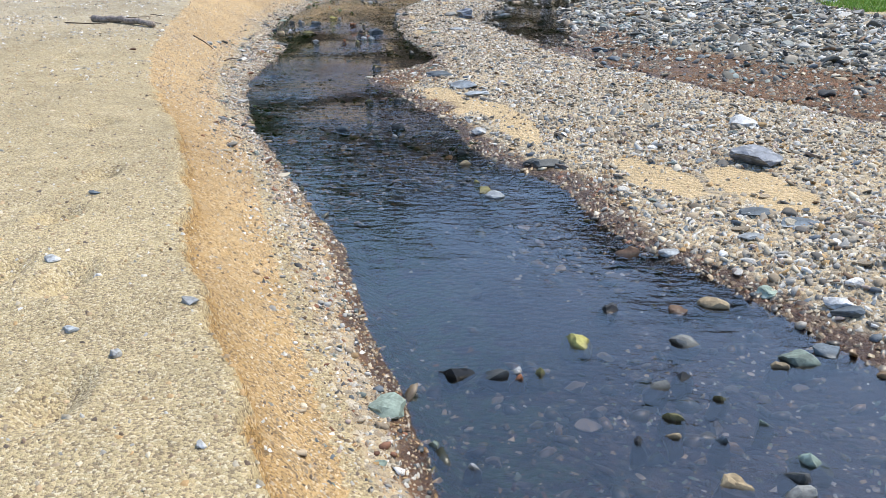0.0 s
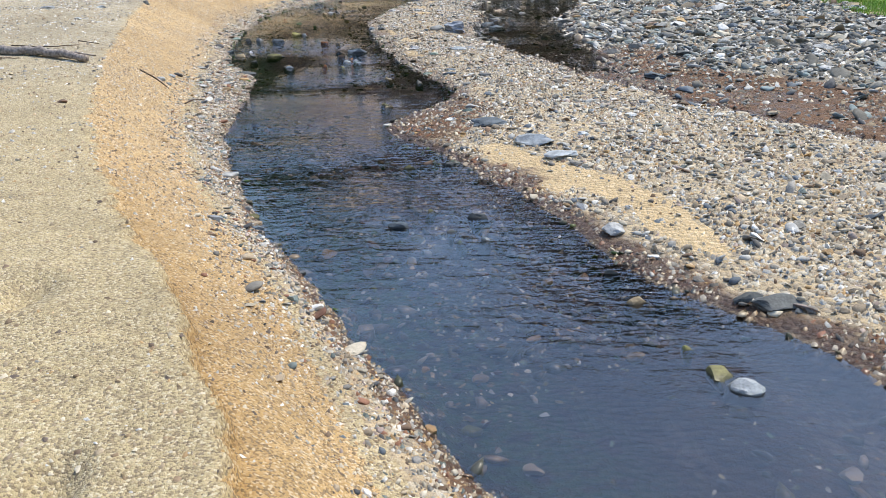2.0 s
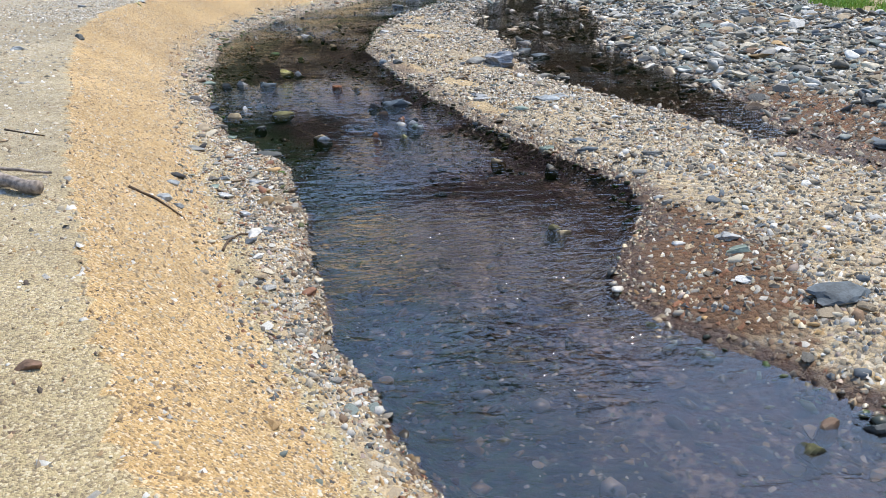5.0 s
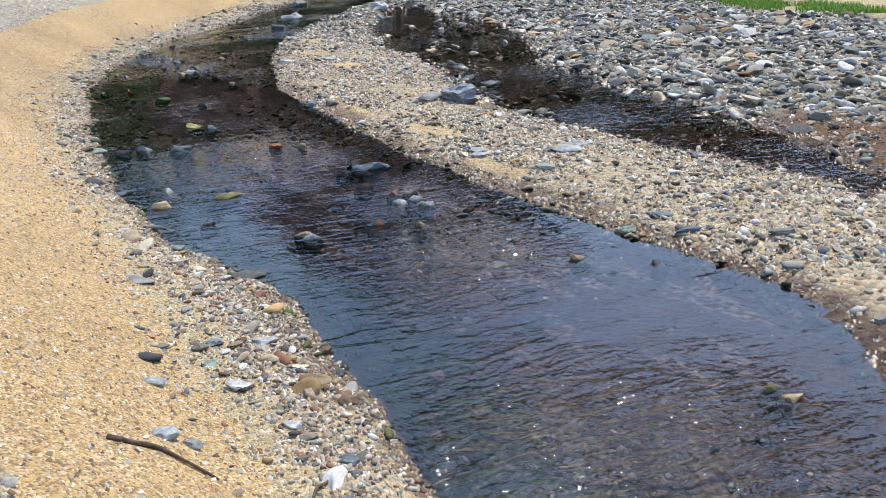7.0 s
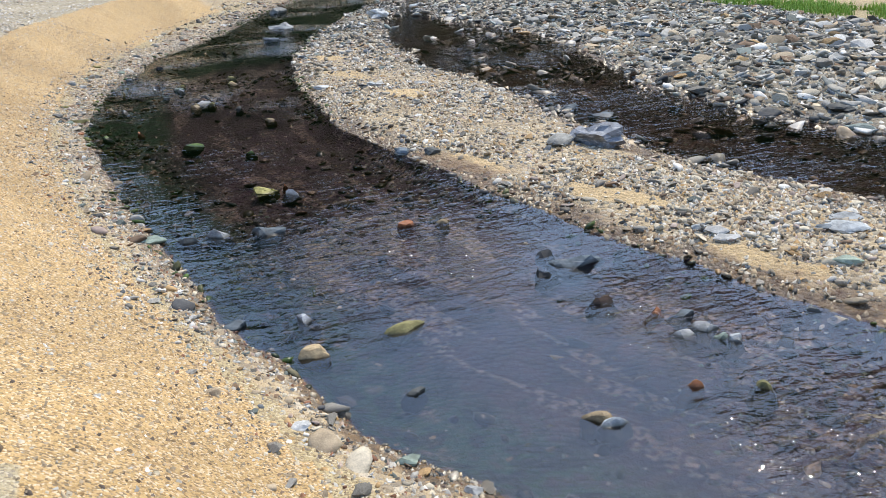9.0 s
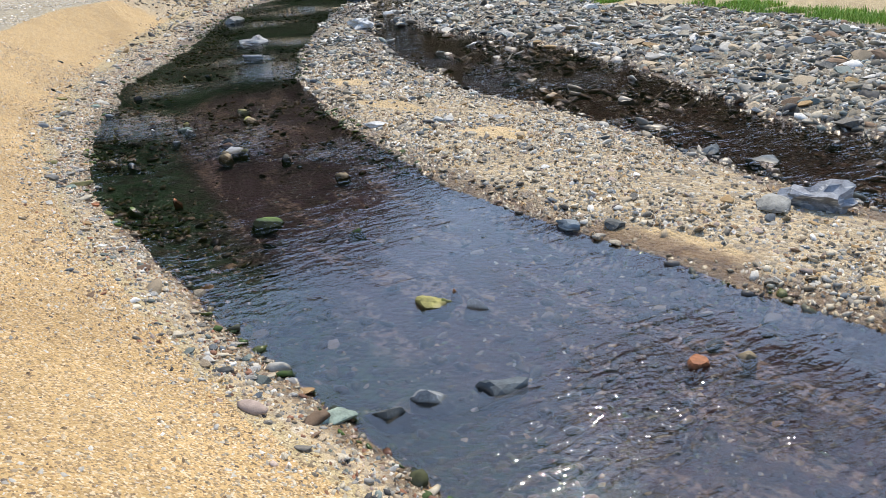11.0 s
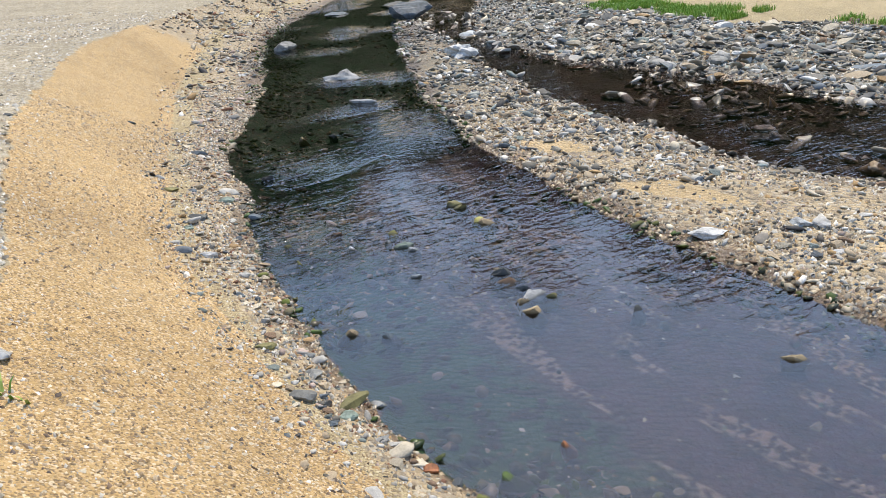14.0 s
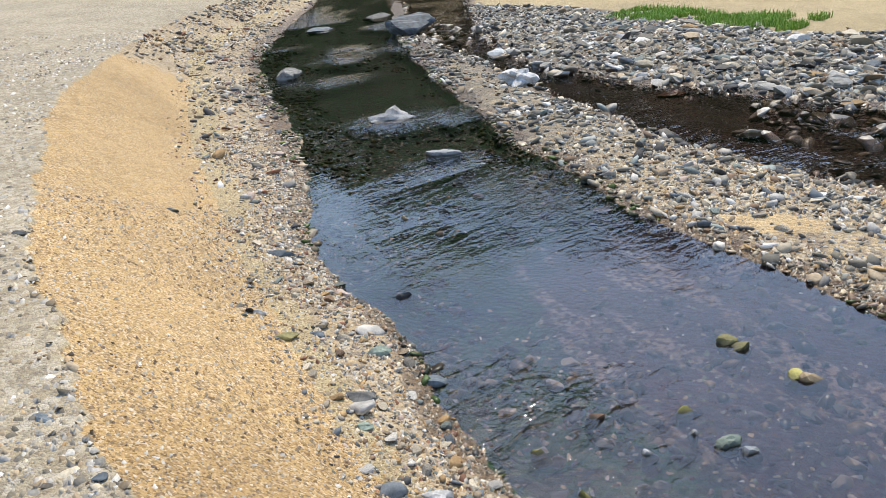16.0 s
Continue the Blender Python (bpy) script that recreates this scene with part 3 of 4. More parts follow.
def on_bed(x, y, z, q):
    heap = sum(np.exp(-((x - a) / r) ** 2 - ((y - b) / r) ** 2) for a, b, r in HEAPS)
    return (q["bed"] + .35 * (q["side"] & (z < -.01))) * np.clip(.10 + .15 * (y < 9) + heap + .9 * vnoise(x, y, .9, 23), .05, 1)


def on_slope(x, y, z, q):
    return q["slope"] * np.clip(.5 + .6 * vnoise(x, y, .7, 25), .1, 1) + q["shelf"] * (.5 + .5 * (y < 8)) + .4 * q["slope"] * (1 - step(.1, .3, z))


def on_top(x, y, z, q):
    return q["top"] * np.clip(.6 + .5 * vnoise(x, y, .8, 27), .2, 1)


def in_side(x, y, z, q):
    return q["side"] * (z < -.005) * np.clip(.3 + .9 * vnoise(x, y, .7, 33), 0, 1) * step(13, 18, y)


def on_far_top(x, y, z, q):
    return q["top"] * (.2 + .6 * step(7.5, 9.5, y) + .2 * step(17, 19, y)) * np.clip(.4 + .9 * vnoise(x, y, .6, 35), .05, 1)


scatter("bar_gravel", "small tan and grey pebbles covering the gravel bar", "gravel", on_bar, (-2.2, 4.5, 1.5, 29), 56000, (.02, .06), bar_mat, 31, tilt=.32)
scatter("bar_chips", "fine tan and cream stone chips covering the gravel bar", "gravel", on_bar, (-2.2, 4.5, 1.5, 23), 300000, (.011, .034), bar_mat, 43, level=0, power=1.2, flat=(.4, .8), sink=.2)
scatter("bar_stones", "flat grey and cream stones on the gravel bar", "stones", on_bar, (-2.2, 5, 1.5, 29), 6000, (.045, .10), bar_mat, 32, level=2, flat=(.22, .5))


def on_high_bar(x, y, z, q):
    return on_whole_bar(x, y, z, q) * step(18, 22.5, y)


scatter("bar_cobbles", "flat grey and pale cobbles on the upper gravel bar", "stones", on_high_bar, (-2.2, 5, 14, 31), 26000, (.03, .11), gravel_mat, 47, flat=(.25, .55), tilt=.3)
scatter("far_gravel", "grey and bluish cobbles covering the far gravel field", "gravel", on_far, (0, 9.5, 4, 33), 38000, (.04, .12), gravel_mat, 33, flat=(.2, .6), tilt=.32)
scatter("far_chips", "small flat grey stones between the cobbles of the far field", "gravel", on_far, (0, 9.5, 4, 33), 84000, (.025, .07), gravel_mat, 45, level=0, power=1.3, flat=(.3, .6), sink=.2)
scatter("far_stones", "larger flat grey stones on the far gravel field", "stones", on_far, (0, 10, 6, 32), 3200, (.09, .22), gravel_mat, 34, level=2, flat=(.2, .5), tilt=.3)
scatter("rusty_gravel", "damp rust-brown gravel of the drained side channel", "gravel", on_rust, (-2, 8, 3, 14.5), 120000, (.014, .045), rust_mat, 35, level=0, power=1.5)
scatter("shelf_gravel", "mixed pebbles along the foot of the sand bank", "gravel", on_shelf, (-4.6, 3, 0, 34), 190000, (.014, .04), shelf_mat, 36)
scatter("shelf_chips", "fine mixed stone chips along the foot of the sand bank", "gravel", on_shelf, (-4.6, 1.2, 0, 25), 620000, (.009, .024), shelf_mat, 44, level=0, power=1.2, flat=(.4, .8), sink=.2)
scatter("shelf_stones", "flat slate pebbles along the waterside", "stones", on_wide_shelf, (-4.6, 3, 0, 34), 7000, (.045, .12), shelf_mat, 37, level=2, flat=(.22, .5))
scatter("bed_gravel", "dark algae-coated pebbles on the stream bed", "gravel", on_bed, (-4, 4, 1, 31), 34000, (.018, .085), bed_mat, 38, power=2.4)
fleck_mat = stone_material("bed_flecks", (TAN, PALE, BROWN, (.20, .26, .20), OLIVE, WHITE, (.10, .12, .09), TAN, (.16, .22, .16), GREY, CREAM, (.12, .10, .06)))
scatter("bed_chips", "pale stone chips scattered on the stream bed", "gravel", on_bed, (-4, 3, 0, 26), 120000, (.01, .034), fleck_mat, 46, level=0, power=1.6)
scatter("bank_grit", "coarse sand grains and grit on the bank slope", "grit", on_slope, (-5.2, 1, 1.5, 23), 420000, (.006, .019), grit_mat, 39, level=0, flat=(.35, .7), sink=.25)
scatter("bank_pebbles", "scattered small pebbles on the bank top", "grit", on_top, (-6.5, 1, 1, 22), 85000, (.006, .022), grit_mat, 40, level=0, flat=(.35, .7), sink=.25)


algae_mat = stone_material("algae_stones", ((.07, .125, .016), (.11, .14, .022), (.04, .07, .014), (.13, .14, .035), (.06, .065, .025), (.05, .10, .014), (.16, .14, .08), (.025, .035, .012)))


def on_green_edge(x, y, z, q):
    near = np.minimum(np.abs(x - curve_at(LEFT, y) - .12) / .42, np.abs(x - curve_at(RIGHT, y) + .05) / np.interp(y, (18, 22), (.12, .3)))
    return (z < .018) * (q["bed"] | q["shelf"] | q["bar"]) * np.clip(1.2 - near, 0, 1) * np.clip(.35 + 1.1 * vnoise(x, y, .55, 71), 0, 1) * (.5 + .5 * step(13, 17, y)) * step(4, 8, y)


scatter("algae_stones", "pebbles coated with olive-green algae along the edge of the stream", "stones", on_green_edge, (-4.2, 4, 4, 31), 110000, (.018, .07), algae_mat, 50, power=2.2, flat=(.3, .6))
pale_mat = stone_material("pale_stones", (PALE, WHITE, GREY, CREAM, WHITE, TAN, PALE, (.25, .225, .17)))
scatter("channel_stones", "wet grey and white stones standing in the side channel", "stones", in_side, (-.2, 5, 12, 31), 9000, (.05, .24), pale_mat, 41, level=2, flat=(.22, .48), sink=.2, tilt=.3, power=3.0)
scatter("bank_gravel", "pale grey and white pebbles on the bank top", "gravel", on_far_top, (-8, 0, 6.5, 31), 120000, (.012, .045), pale_mat, 42, level=0, power=2.6)


def on_crest(x, y, z, q):
    edge = curve_at(CREST, y) - x
    return q["top"] * (1 - step(.5, 1.6, edge)) * np.clip(.35 + .9 * vnoise(x, y, .45, 63), 0, 1) * step(15, 17, y) * (1 - step(21, 23, y))


scatter("crest_gravel", "mixed small pebbles along the edge of the sand bank", "gravel", on_crest, (-7, -4, 15, 23), 60000, (.008, .03), pale_mat, 49, level=0, power=1.6, flat=(.4, .8), sink=.25)


def on_head(x, y, z, q):
    return (q["slope"] * step(27, 29.5, y) + .25 * q["shelf"]) * thin(x, y)


scatter("head_gravel", "grey and pale stones on the bank where the stream bends away", "gravel", on_head, (-3, 6, 23, 37), 22000, (.03, .11), shelf_mat, 48, flat=(.25, .55), tilt=.3)


PALETTE = dict(striped=((.27, .29, .32), "grey banded"), white=((.50, .50, .48), "white"), dark=((.09, .095, .09), "dark grey"), pale=((.34, .36, .36), "pale grey"),
               yellow=((.44, .40, .12), "yellowish"), black=((.03, .032, .035), "black"), rust=((.40, .15, .06), "rust-red"), olive=((.20, .18, .07), "olive-brown"),
               green=((.25, .31, .25), "pale green"), grey=((.22, .22, .20), "grey"), tan=((.40, .30, .17), "tan"), brown=((.17, .10, .06), "brown"),
               slate=((.125, .155, .175), "blue-grey slate"), moss=((.10, .17, .03), "algae-green"))
LIE = dict(bed="standing in the shallow stream", bar="lying on the gravel bar", shore="lying on the pebbly waterside", bank="lying on the sand bank")


def single_material(kind):
    color = PALETTE[kind][0]
    m, nodes, links, bsdf = node_material(kind + "_stone")
    coord = nodes.new("ShaderNodeTexCoord").outputs["Object"]
    a = tex(nodes, "ShaderNodeTexNoise", 14, 5, coord, links)
    b = tex(nodes, "ShaderNodeTexNoise", 95, 4, coord, links)
    v = math_node(nodes, links, 'ADD', math_node(nodes, links, 'MULTIPLY', a.outputs["Fac"], .65), math_node(nodes, links, 'MULTIPLY', b.outputs["Fac"], .35))
    c = mix(nodes, links, span(nodes, links, v, .34, .66), tuple(k * .6 for k in color), tuple(min(.85, k * 1.3) for k in color))
    if kind in ("striped", "slate", "grey", "green"):
        mp = nodes.new("ShaderNodeMapping")
        links.new(coord, mp.inputs["Vector"])
        mp.inputs["Scale"].default_value = (6, 14, 70) if kind == "striped" else (3, 3, 45)
        s = tex(nodes, "ShaderNodeTexNoise", 1.0, 3, mp.outputs[0], links)
        vein = span(nodes, links, s.outputs["Fac"], .56, .64)
        c = mix(nodes, links, math_node(nodes, links, 'MULTIPLY', vein, .7 if kind == "striped" else .35), c, (.62, .62, .60))
    spread = span(nodes, links, nodes.new("ShaderNodeObjectInfo").outputs["Random"], 0, 1, .75, 1.25)
    lum = nodes.new("ShaderNodeCombineColor")
    for i in range(3):
        links.new(spread, lum.inputs[i])
    c = mix(nodes, links, 1.0, c, lum.outputs[0], 'MULTIPLY')
    wet_line(nodes, links, c, bsdf, .75, .38, .012, (.30, .29, .24))
    bump = nodes.new("ShaderNodeBump")
    bump.inputs["Strength"].default_value, bump.inputs["Distance"].default_value = .6, .005
    links.new(v, bump.inputs["Height"])
    links.new(bump.outputs[0], bsdf.inputs["Normal"])
    return m


SINGLE = {k: single_material(k) for k in PALETTE}
stone_count = [0]


def height_at(x, y):
    return float(plan(np.array([float(x)]), np.array([float(y)]))[0][0])


def river_stone(kind, place, x, y, w, d, h, turn, name="stone", label="", rough=.26, cuts=6):
    """One stone, w by d metres, that rises h above the ground or, in the stream, above the water."""
    stone_count[0] += 1
    if place == "bed":
        x, y = x - .035 * math.sin(radians(turn)), y + .035 * math.cos(radians(turn))
    g = min(height_at(x + a * w, y + b * d) for a in (-.3, 0, .3) for b in (-.3, 0, .3))
    c = height_at(x, y)
    v = stone_shape(3, 1000 + stone_count[0], cuts + 2, rough, .38)
    if place == "bed" and c < 0:
        low, high = g - .01, max(.014, min(h * 1.1, .25 * w, .052))
        if kind in ("moss",):
            high = .014
    else:
        low, high = g - .2 * h - .004, c + h
    half = (high - low) / 2
    k = 1.06
    if place == "bed" and c < 0:
        k = 1.02 / max(.86, 1 - ((low + half) / half) ** 2) ** .5
    v = v * np.array([w / 2 * k, d / 2 * k, half])
    me = mesh_from(name, v, ICO[3][1])
    me.polygons.foreach_set("use_smooth", np.ones(len(me.polygons), bool))
    me.set_sharp_from_angle(angle=radians(17))
    me.materials.append(SINGLE[kind])
    ob = new(name, me)
    ob.matrix_basis = pose(x, y, low + half, 0, 0, turn)
    return tagged(ob, label or f"{PALETTE[kind][1]} water-worn stone {LIE[place]}", "stone", group="stones of the stream")


# boulders
river_stone("striped", "bar", -.28, 15.22, .36, .30, .17, -20, "boulder", "grey veined boulder on the gravel bar", .7, 1)
river_stone("slate", "bed", 3.7, 28.8, .75, .6, .30, -30, "boulder", "blue-grey boulder at the head of the stream", .3, 8)
river_stone("white", "bed", 1.47, 24.5, .42, .32, .17, -30, "boulder", "knobbly white boulder beside the side channel", .9, 1)
river_stone("dark", "bed", 5.0, 31.2, .7, .5, .30, 15, "boulder", "dark wet boulder at the head of the stream", .35, 8)
river_stone("slate", "bed", 3.2, 30.6, .5, .4, .22, 40, "boulder", "blue-grey boulder at the head of the stream", .35, 8)
river_stone("grey", "shore", .35, 27.2, .34, .3, .16, 10, "boulder", "grey boulder at the edge of the water", .3, 6)
# single stones
river_stone("striped", "bar", 2.15, 5.43, 0.313, 0.315, 0.097, -12)
river_stone("white", "bar", 2.34, 6.53, 0.223, 0.257, 0.071, -16)
river_stone("dark", "bar", 0.84, 5.57, 0.231, 0.136, 0.042, -8)
river_stone("pale", "bed", 0.48, 4.95, 0.131, 0.099, 0.034, -15)
river_stone("yellow", "bed", 0.85, 3.08, 0.124, 0.110, 0.040, -17)
river_stone("black", "bed", 0.40, 2.81, 0.135, 0.074, 0.032, -8)
river_stone("dark", "bed", 0.54, 2.80, 0.116, 0.064, 0.020, 7)
river_stone("white", "bed", 0.62, 2.84, 0.050, 0.048, 0.016, 3)
river_stone("rust", "bed", 0.63, 2.79, 0.062, 0.034, 0.014, 2)
river_stone("olive", "bed", 0.70, 2.83, 0.094, 0.052, 0.025, -13)
river_stone("green", "shore", 0.19, 2.53, 0.124, 0.111, 0.040, -4)
river_stone("grey", "bed", 1.28, 3.10, 0.115, 0.073, 0.035, -11)
river_stone("tan", "bed", 1.46, 3.46, 0.140, 0.077, 0.031, -14)
river_stone("brown", "bed", 1.30, 3.39, 0.074, 0.085, 0.024, -16)
river_stone("black", "bed", 1.01, 3.40, 0.083, 0.096, 0.027, -13)
river_stone("brown", "bed", 1.19, 4.04, 0.143, 0.086, 0.035, 7)
river_stone("pale", "bed", 1.39, 4.03, 0.116, 0.064, 0.024, 4)
river_stone("green", "bed", 1.69, 2.99, 0.139, 0.108, 0.044, 4)
river_stone("slate", "bed", 1.81, 3.04, 0.095, 0.090, 0.030, 3)
river_stone("tan", "bed", 1.58, 2.93, 0.079, 0.060, 0.025, -14)
river_stone("white", "bar", 1.96, 3.43, 0.118, 0.100, 0.038, -10)
river_stone("slate", "bar", 1.97, 3.35, 0.129, 0.084, 0.037, -1)
river_stone("grey", "bed", 1.12, 2.75, 0.093, 0.051, 0.025, 1)
river_stone("olive", "bed", 1.33, 2.70, 0.073, 0.051, 0.023, 5)
river_stone("black", "bed", 1.23, 2.83, 0.085, 0.047, 0.021, 6)
river_stone("slate", "bed", 1.26, 2.44, 0.067, 0.038, 0.021, -17)
river_stone("black", "bed", 1.02, 2.41, 0.065, 0.050, 0.021, -2)
river_stone("tan", "bed", 1.13, 2.46, 0.067, 0.038, 0.021, -0)
river_stone("olive", "bed", 1.14, 2.56, 0.088, 0.049, 0.026, -5)
river_stone("green", "bed", 1.43, 2.55, 0.056, 0.031, 0.017, -14)
river_stone("green", "bed", 1.52, 2.35, 0.125, 0.069, 0.032, -6)
river_stone("tan", "bed", 1.25, 2.22, 0.108, 0.059, 0.034, -17)
river_stone("dark", "bed", 1.46, 2.27, 0.102, 0.065, 0.033, 7)
river_stone("grey", "bed", 1.44, 2.18, 0.118, 0.065, 0.025, 5)
river_stone("white", "bed", 0.49, 2.25, 0.053, 0.029, 0.015, -4)
river_stone("green", "bed", 0.36, 2.36, 0.051, 0.041, 0.016, -11)
river_stone("slate", "bar", 1.89, 4.47, 0.162, 0.098, 0.036, 6)
river_stone("slate", "bar", 2.08, 4.32, 0.192, 0.105, 0.035, -3)
river_stone("pale", "bar", 1.79, 4.14, 0.136, 0.075, 0.025, 6)
river_stone("green", "bar", 1.72, 3.58, 0.080, 0.092, 0.026, 5)
river_stone("dark", "bar", 1.58, 3.43, 0.089, 0.063, 0.028, -5)
river_stone("green", "shore", 0.22, 2.21, 0.044, 0.024, 0.012, -7)
river_stone("white", "bar", 0.34, 6.49, 0.124, 0.142, 0.040, 1)
river_stone("tan", "bed", 0.27, 5.65, 0.113, 0.062, 0.026, -3)
river_stone("olive", "bed", 0.43, 5.03, 0.095, 0.101, 0.030, -11)
river_stone("yellow", "bed", 0.37, 5.24, 0.044, 0.038, 0.014, -7)
river_stone("dark", "bar", 0.74, 5.66, 0.139, 0.077, 0.033, 7)
river_stone("grey", "bed", 0.23, 5.98, 0.085, 0.049, 0.023, -14)
river_stone("brown", "bar", 0.34, 5.80, 0.068, 0.058, 0.022, -14)
river_stone("slate", "bar", -0.15, 8.69, 0.294, 0.161, 0.051, 1)
river_stone("pale", "bar", 0.26, 7.85, 0.219, 0.120, 0.048, -9)
river_stone("pale", "bar", 0.12, 8.20, 0.263, 0.175, 0.068, -2)
river_stone("olive", "bed", -0.75, 7.83, 0.108, 0.069, 0.030, -4)
river_stone("brown", "bed", -0.65, 7.94, 0.078, 0.064, 0.025, -7)
river_stone("dark", "bed", -0.48, 7.90, 0.098, 0.054, 0.023, 11)
river_stone("dark", "bed", -0.35, 6.80, 0.108, 0.065, 0.033, -12)
river_stone("slate", "bed", -0.79, 6.67, 0.110, 0.065, 0.035, -5)
river_stone("green", "bed", -0.46, 6.42, 0.058, 0.049, 0.019, -11)
river_stone("grey", "bed", -0.50, 6.57, 0.050, 0.050, 0.016, 1)
river_stone("olive", "bed", -0.62, 6.92, 0.065, 0.040, 0.020, -9)
river_stone("white", "bed", -0.34, 6.44, 0.069, 0.038, 0.020, -7)
river_stone("grey", "shore", -1.67, 7.00, 0.056, 0.048, 0.018, 4)
river_stone("slate", "shore", -1.55, 6.68, 0.069, 0.068, 0.022, -8)
river_stone("olive", "shore", -1.61, 6.88, 0.058, 0.038, 0.019, -1)
river_stone("slate", "bar", 1.70, 11.05, 0.184, 0.212, 0.052, 8)
river_stone("dark", "bar", 2.32, 12.19, 0.184, 0.212, 0.054, -14)
river_stone("white", "bar", 0.96, 8.87, 0.089, 0.087, 0.029, -15)
river_stone("white", "bar", 0.49, 8.30, 0.084, 0.063, 0.023, -11)
river_stone("pale", "shore", -1.74, 6.57, 0.086, 0.049, 0.027, 4)
river_stone("green", "bar", -0.32, 9.29, 0.129, 0.080, 0.026, 0)
river_stone("white", "bar", -0.27, 9.48, 0.115, 0.098, 0.032, -10)
river_stone("dark", "bed", -2.11, 9.31, 0.081, 0.072, 0.024, -8)
river_stone("slate", "bar", 0.40, 16.09, 0.261, 0.300, 0.084, -28)
river_stone("slate", "bed", -1.62, 13.46, 0.287, 0.158, 0.045, -20)
river_stone("white", "bed", -1.66, 12.61, 0.106, 0.088, 0.031, -31)
river_stone("white", "bed", -1.55, 12.61, 0.121, 0.100, 0.035, -13)
river_stone("pale", "bed", -1.51, 12.46, 0.084, 0.064, 0.023, -8)
river_stone("olive", "bed", -2.66, 13.22, 0.192, 0.106, 0.027, -6)
river_stone("dark", "shore", -2.70, 11.83, 0.191, 0.105, 0.035, -12)
river_stone("tan", "bed", -1.07, 11.32, 0.102, 0.072, 0.030, -6)
river_stone("dark", "bed", -0.76, 11.09, 0.087, 0.078, 0.028, -32)
river_stone("tan", "bed", -1.02, 9.86, 0.077, 0.089, 0.025, -25)
river_stone("olive", "bed", -1.04, 9.93, 0.089, 0.049, 0.024, -6)
river_stone("brown", "bar", -0.41, 10.31, 0.146, 0.090, 0.041, -11)
river_stone("grey", "bar", -0.06, 11.06, 0.142, 0.078, 0.030, -21)
river_stone("slate", "bar", -0.42, 11.37, 0.143, 0.078, 0.030, -6)
river_stone("slate", "bar", -0.41, 11.63, 0.132, 0.073, 0.027, -15)
river_stone("green", "bar", -0.66, 11.57, 0.111, 0.067, 0.026, -10)
river_stone("tan", "shore", -2.58, 10.65, 0.132, 0.073, 0.024, -24)
river_stone("white", "shore", -2.72, 11.01, 0.109, 0.060, 0.023, -27)
river_stone("white", "shore", -2.86, 10.61, 0.098, 0.059, 0.031, -20)
river_stone("pale", "shore", -3.15, 10.57, 0.107, 0.059, 0.026, -29)
river_stone("pale", "shore", -2.92, 11.01, 0.084, 0.054, 0.026, -22)
river_stone("green", "shore", -2.95, 10.82, 0.057, 0.063, 0.018, -6)
river_stone("slate", "shore", -2.58, 10.06, 0.056, 0.058, 0.018, -23)
river_stone("pale", "shore", -3.04, 10.12, 0.066, 0.036, 0.021, -32)
river_stone("white", "shore", -2.72, 10.30, 0.076, 0.042, 0.022, -31)
river_stone("grey", "shore", -3.20, 11.81, 0.175, 0.096, 0.021, -28)
river_stone("slate", "bed", -2.89, 14.73, 0.194, 0.120, 0.032, -11)
river_stone("pale", "bed", -2.30, 12.20, 0.122, 0.067, 0.025, -22)
river_stone("brown", "shore", -2.49, 10.44, 0.073, 0.040, 0.021, -24)
river_stone("pale", "bar", -0.27, 13.02, 0.207, 0.133, 0.041, -30)
river_stone("white", "bar", -0.84, 13.26, 0.145, 0.088, 0.027, -5)
river_stone("dark", "bar", 1.93, 14.97, 0.212, 0.243, 0.057, -21)
river_stone("dark", "bed", -3.35, 14.83, 0.167, 0.092, 0.028, -32)
river_stone("white", "bed", -2.58, 15.36, 0.128, 0.104, 0.035, -36)
river_stone("striped", "bed", -3.02, 13.51, 0.115, 0.071, 0.034, -36)
river_stone("tan", "bed", -3.10, 13.20, 0.164, 0.090, 0.034, -33)
river_stone("dark", "bed", -2.83, 12.72, 0.095, 0.052, 0.017, -19)
river_stone("slate", "shore", -3.33, 13.65, 0.130, 0.071, 0.033, -34)
river_stone("tan", "bed", -2.33, 12.27, 0.122, 0.082, 0.039, -37)
river_stone("rust", "bed", -1.91, 12.27, 0.098, 0.059, 0.031, -24)
river_stone("olive", "bed", -1.68, 12.15, 0.094, 0.092, 0.030, -31)
river_stone("rust", "bed", -1.64, 12.81, 0.076, 0.050, 0.024, -10)
river_stone("slate", "bed", -1.56, 12.75, 0.102, 0.059, 0.028, -35)
river_stone("green", "bed", -1.54, 12.51, 0.085, 0.055, 0.027, -23)
river_stone("brown", "bed", -1.78, 13.01, 0.142, 0.078, 0.026, -16)
river_stone("black", "bed", -1.83, 13.40, 0.124, 0.068, 0.020, -27)
river_stone("black", "bed", -1.70, 13.63, 0.103, 0.091, 0.033, -10)
river_stone("white", "shore", -3.28, 12.63, 0.064, 0.059, 0.020, -25)
river_stone("olive", "shore", -3.22, 12.52, 0.068, 0.044, 0.022, -31)
river_stone("green", "shore", -3.01, 12.36, 0.085, 0.047, 0.027, -26)
river_stone("white", "shore", -2.89, 12.12, 0.057, 0.035, 0.018, -37)
river_stone("white", "shore", -3.44, 13.66, 0.047, 0.048, 0.015, -26)
river_stone("white", "bar", -0.83, 13.35, 0.126, 0.074, 0.029, -31)
river_stone("pale", "bar", -0.86, 13.46, 0.079, 0.058, 0.023, -13)
river_stone("pale", "bar", -0.14, 13.13, 0.169, 0.093, 0.030, -15)
river_stone("slate", "bar", -0.36, 13.08, 0.146, 0.080, 0.025, -24)
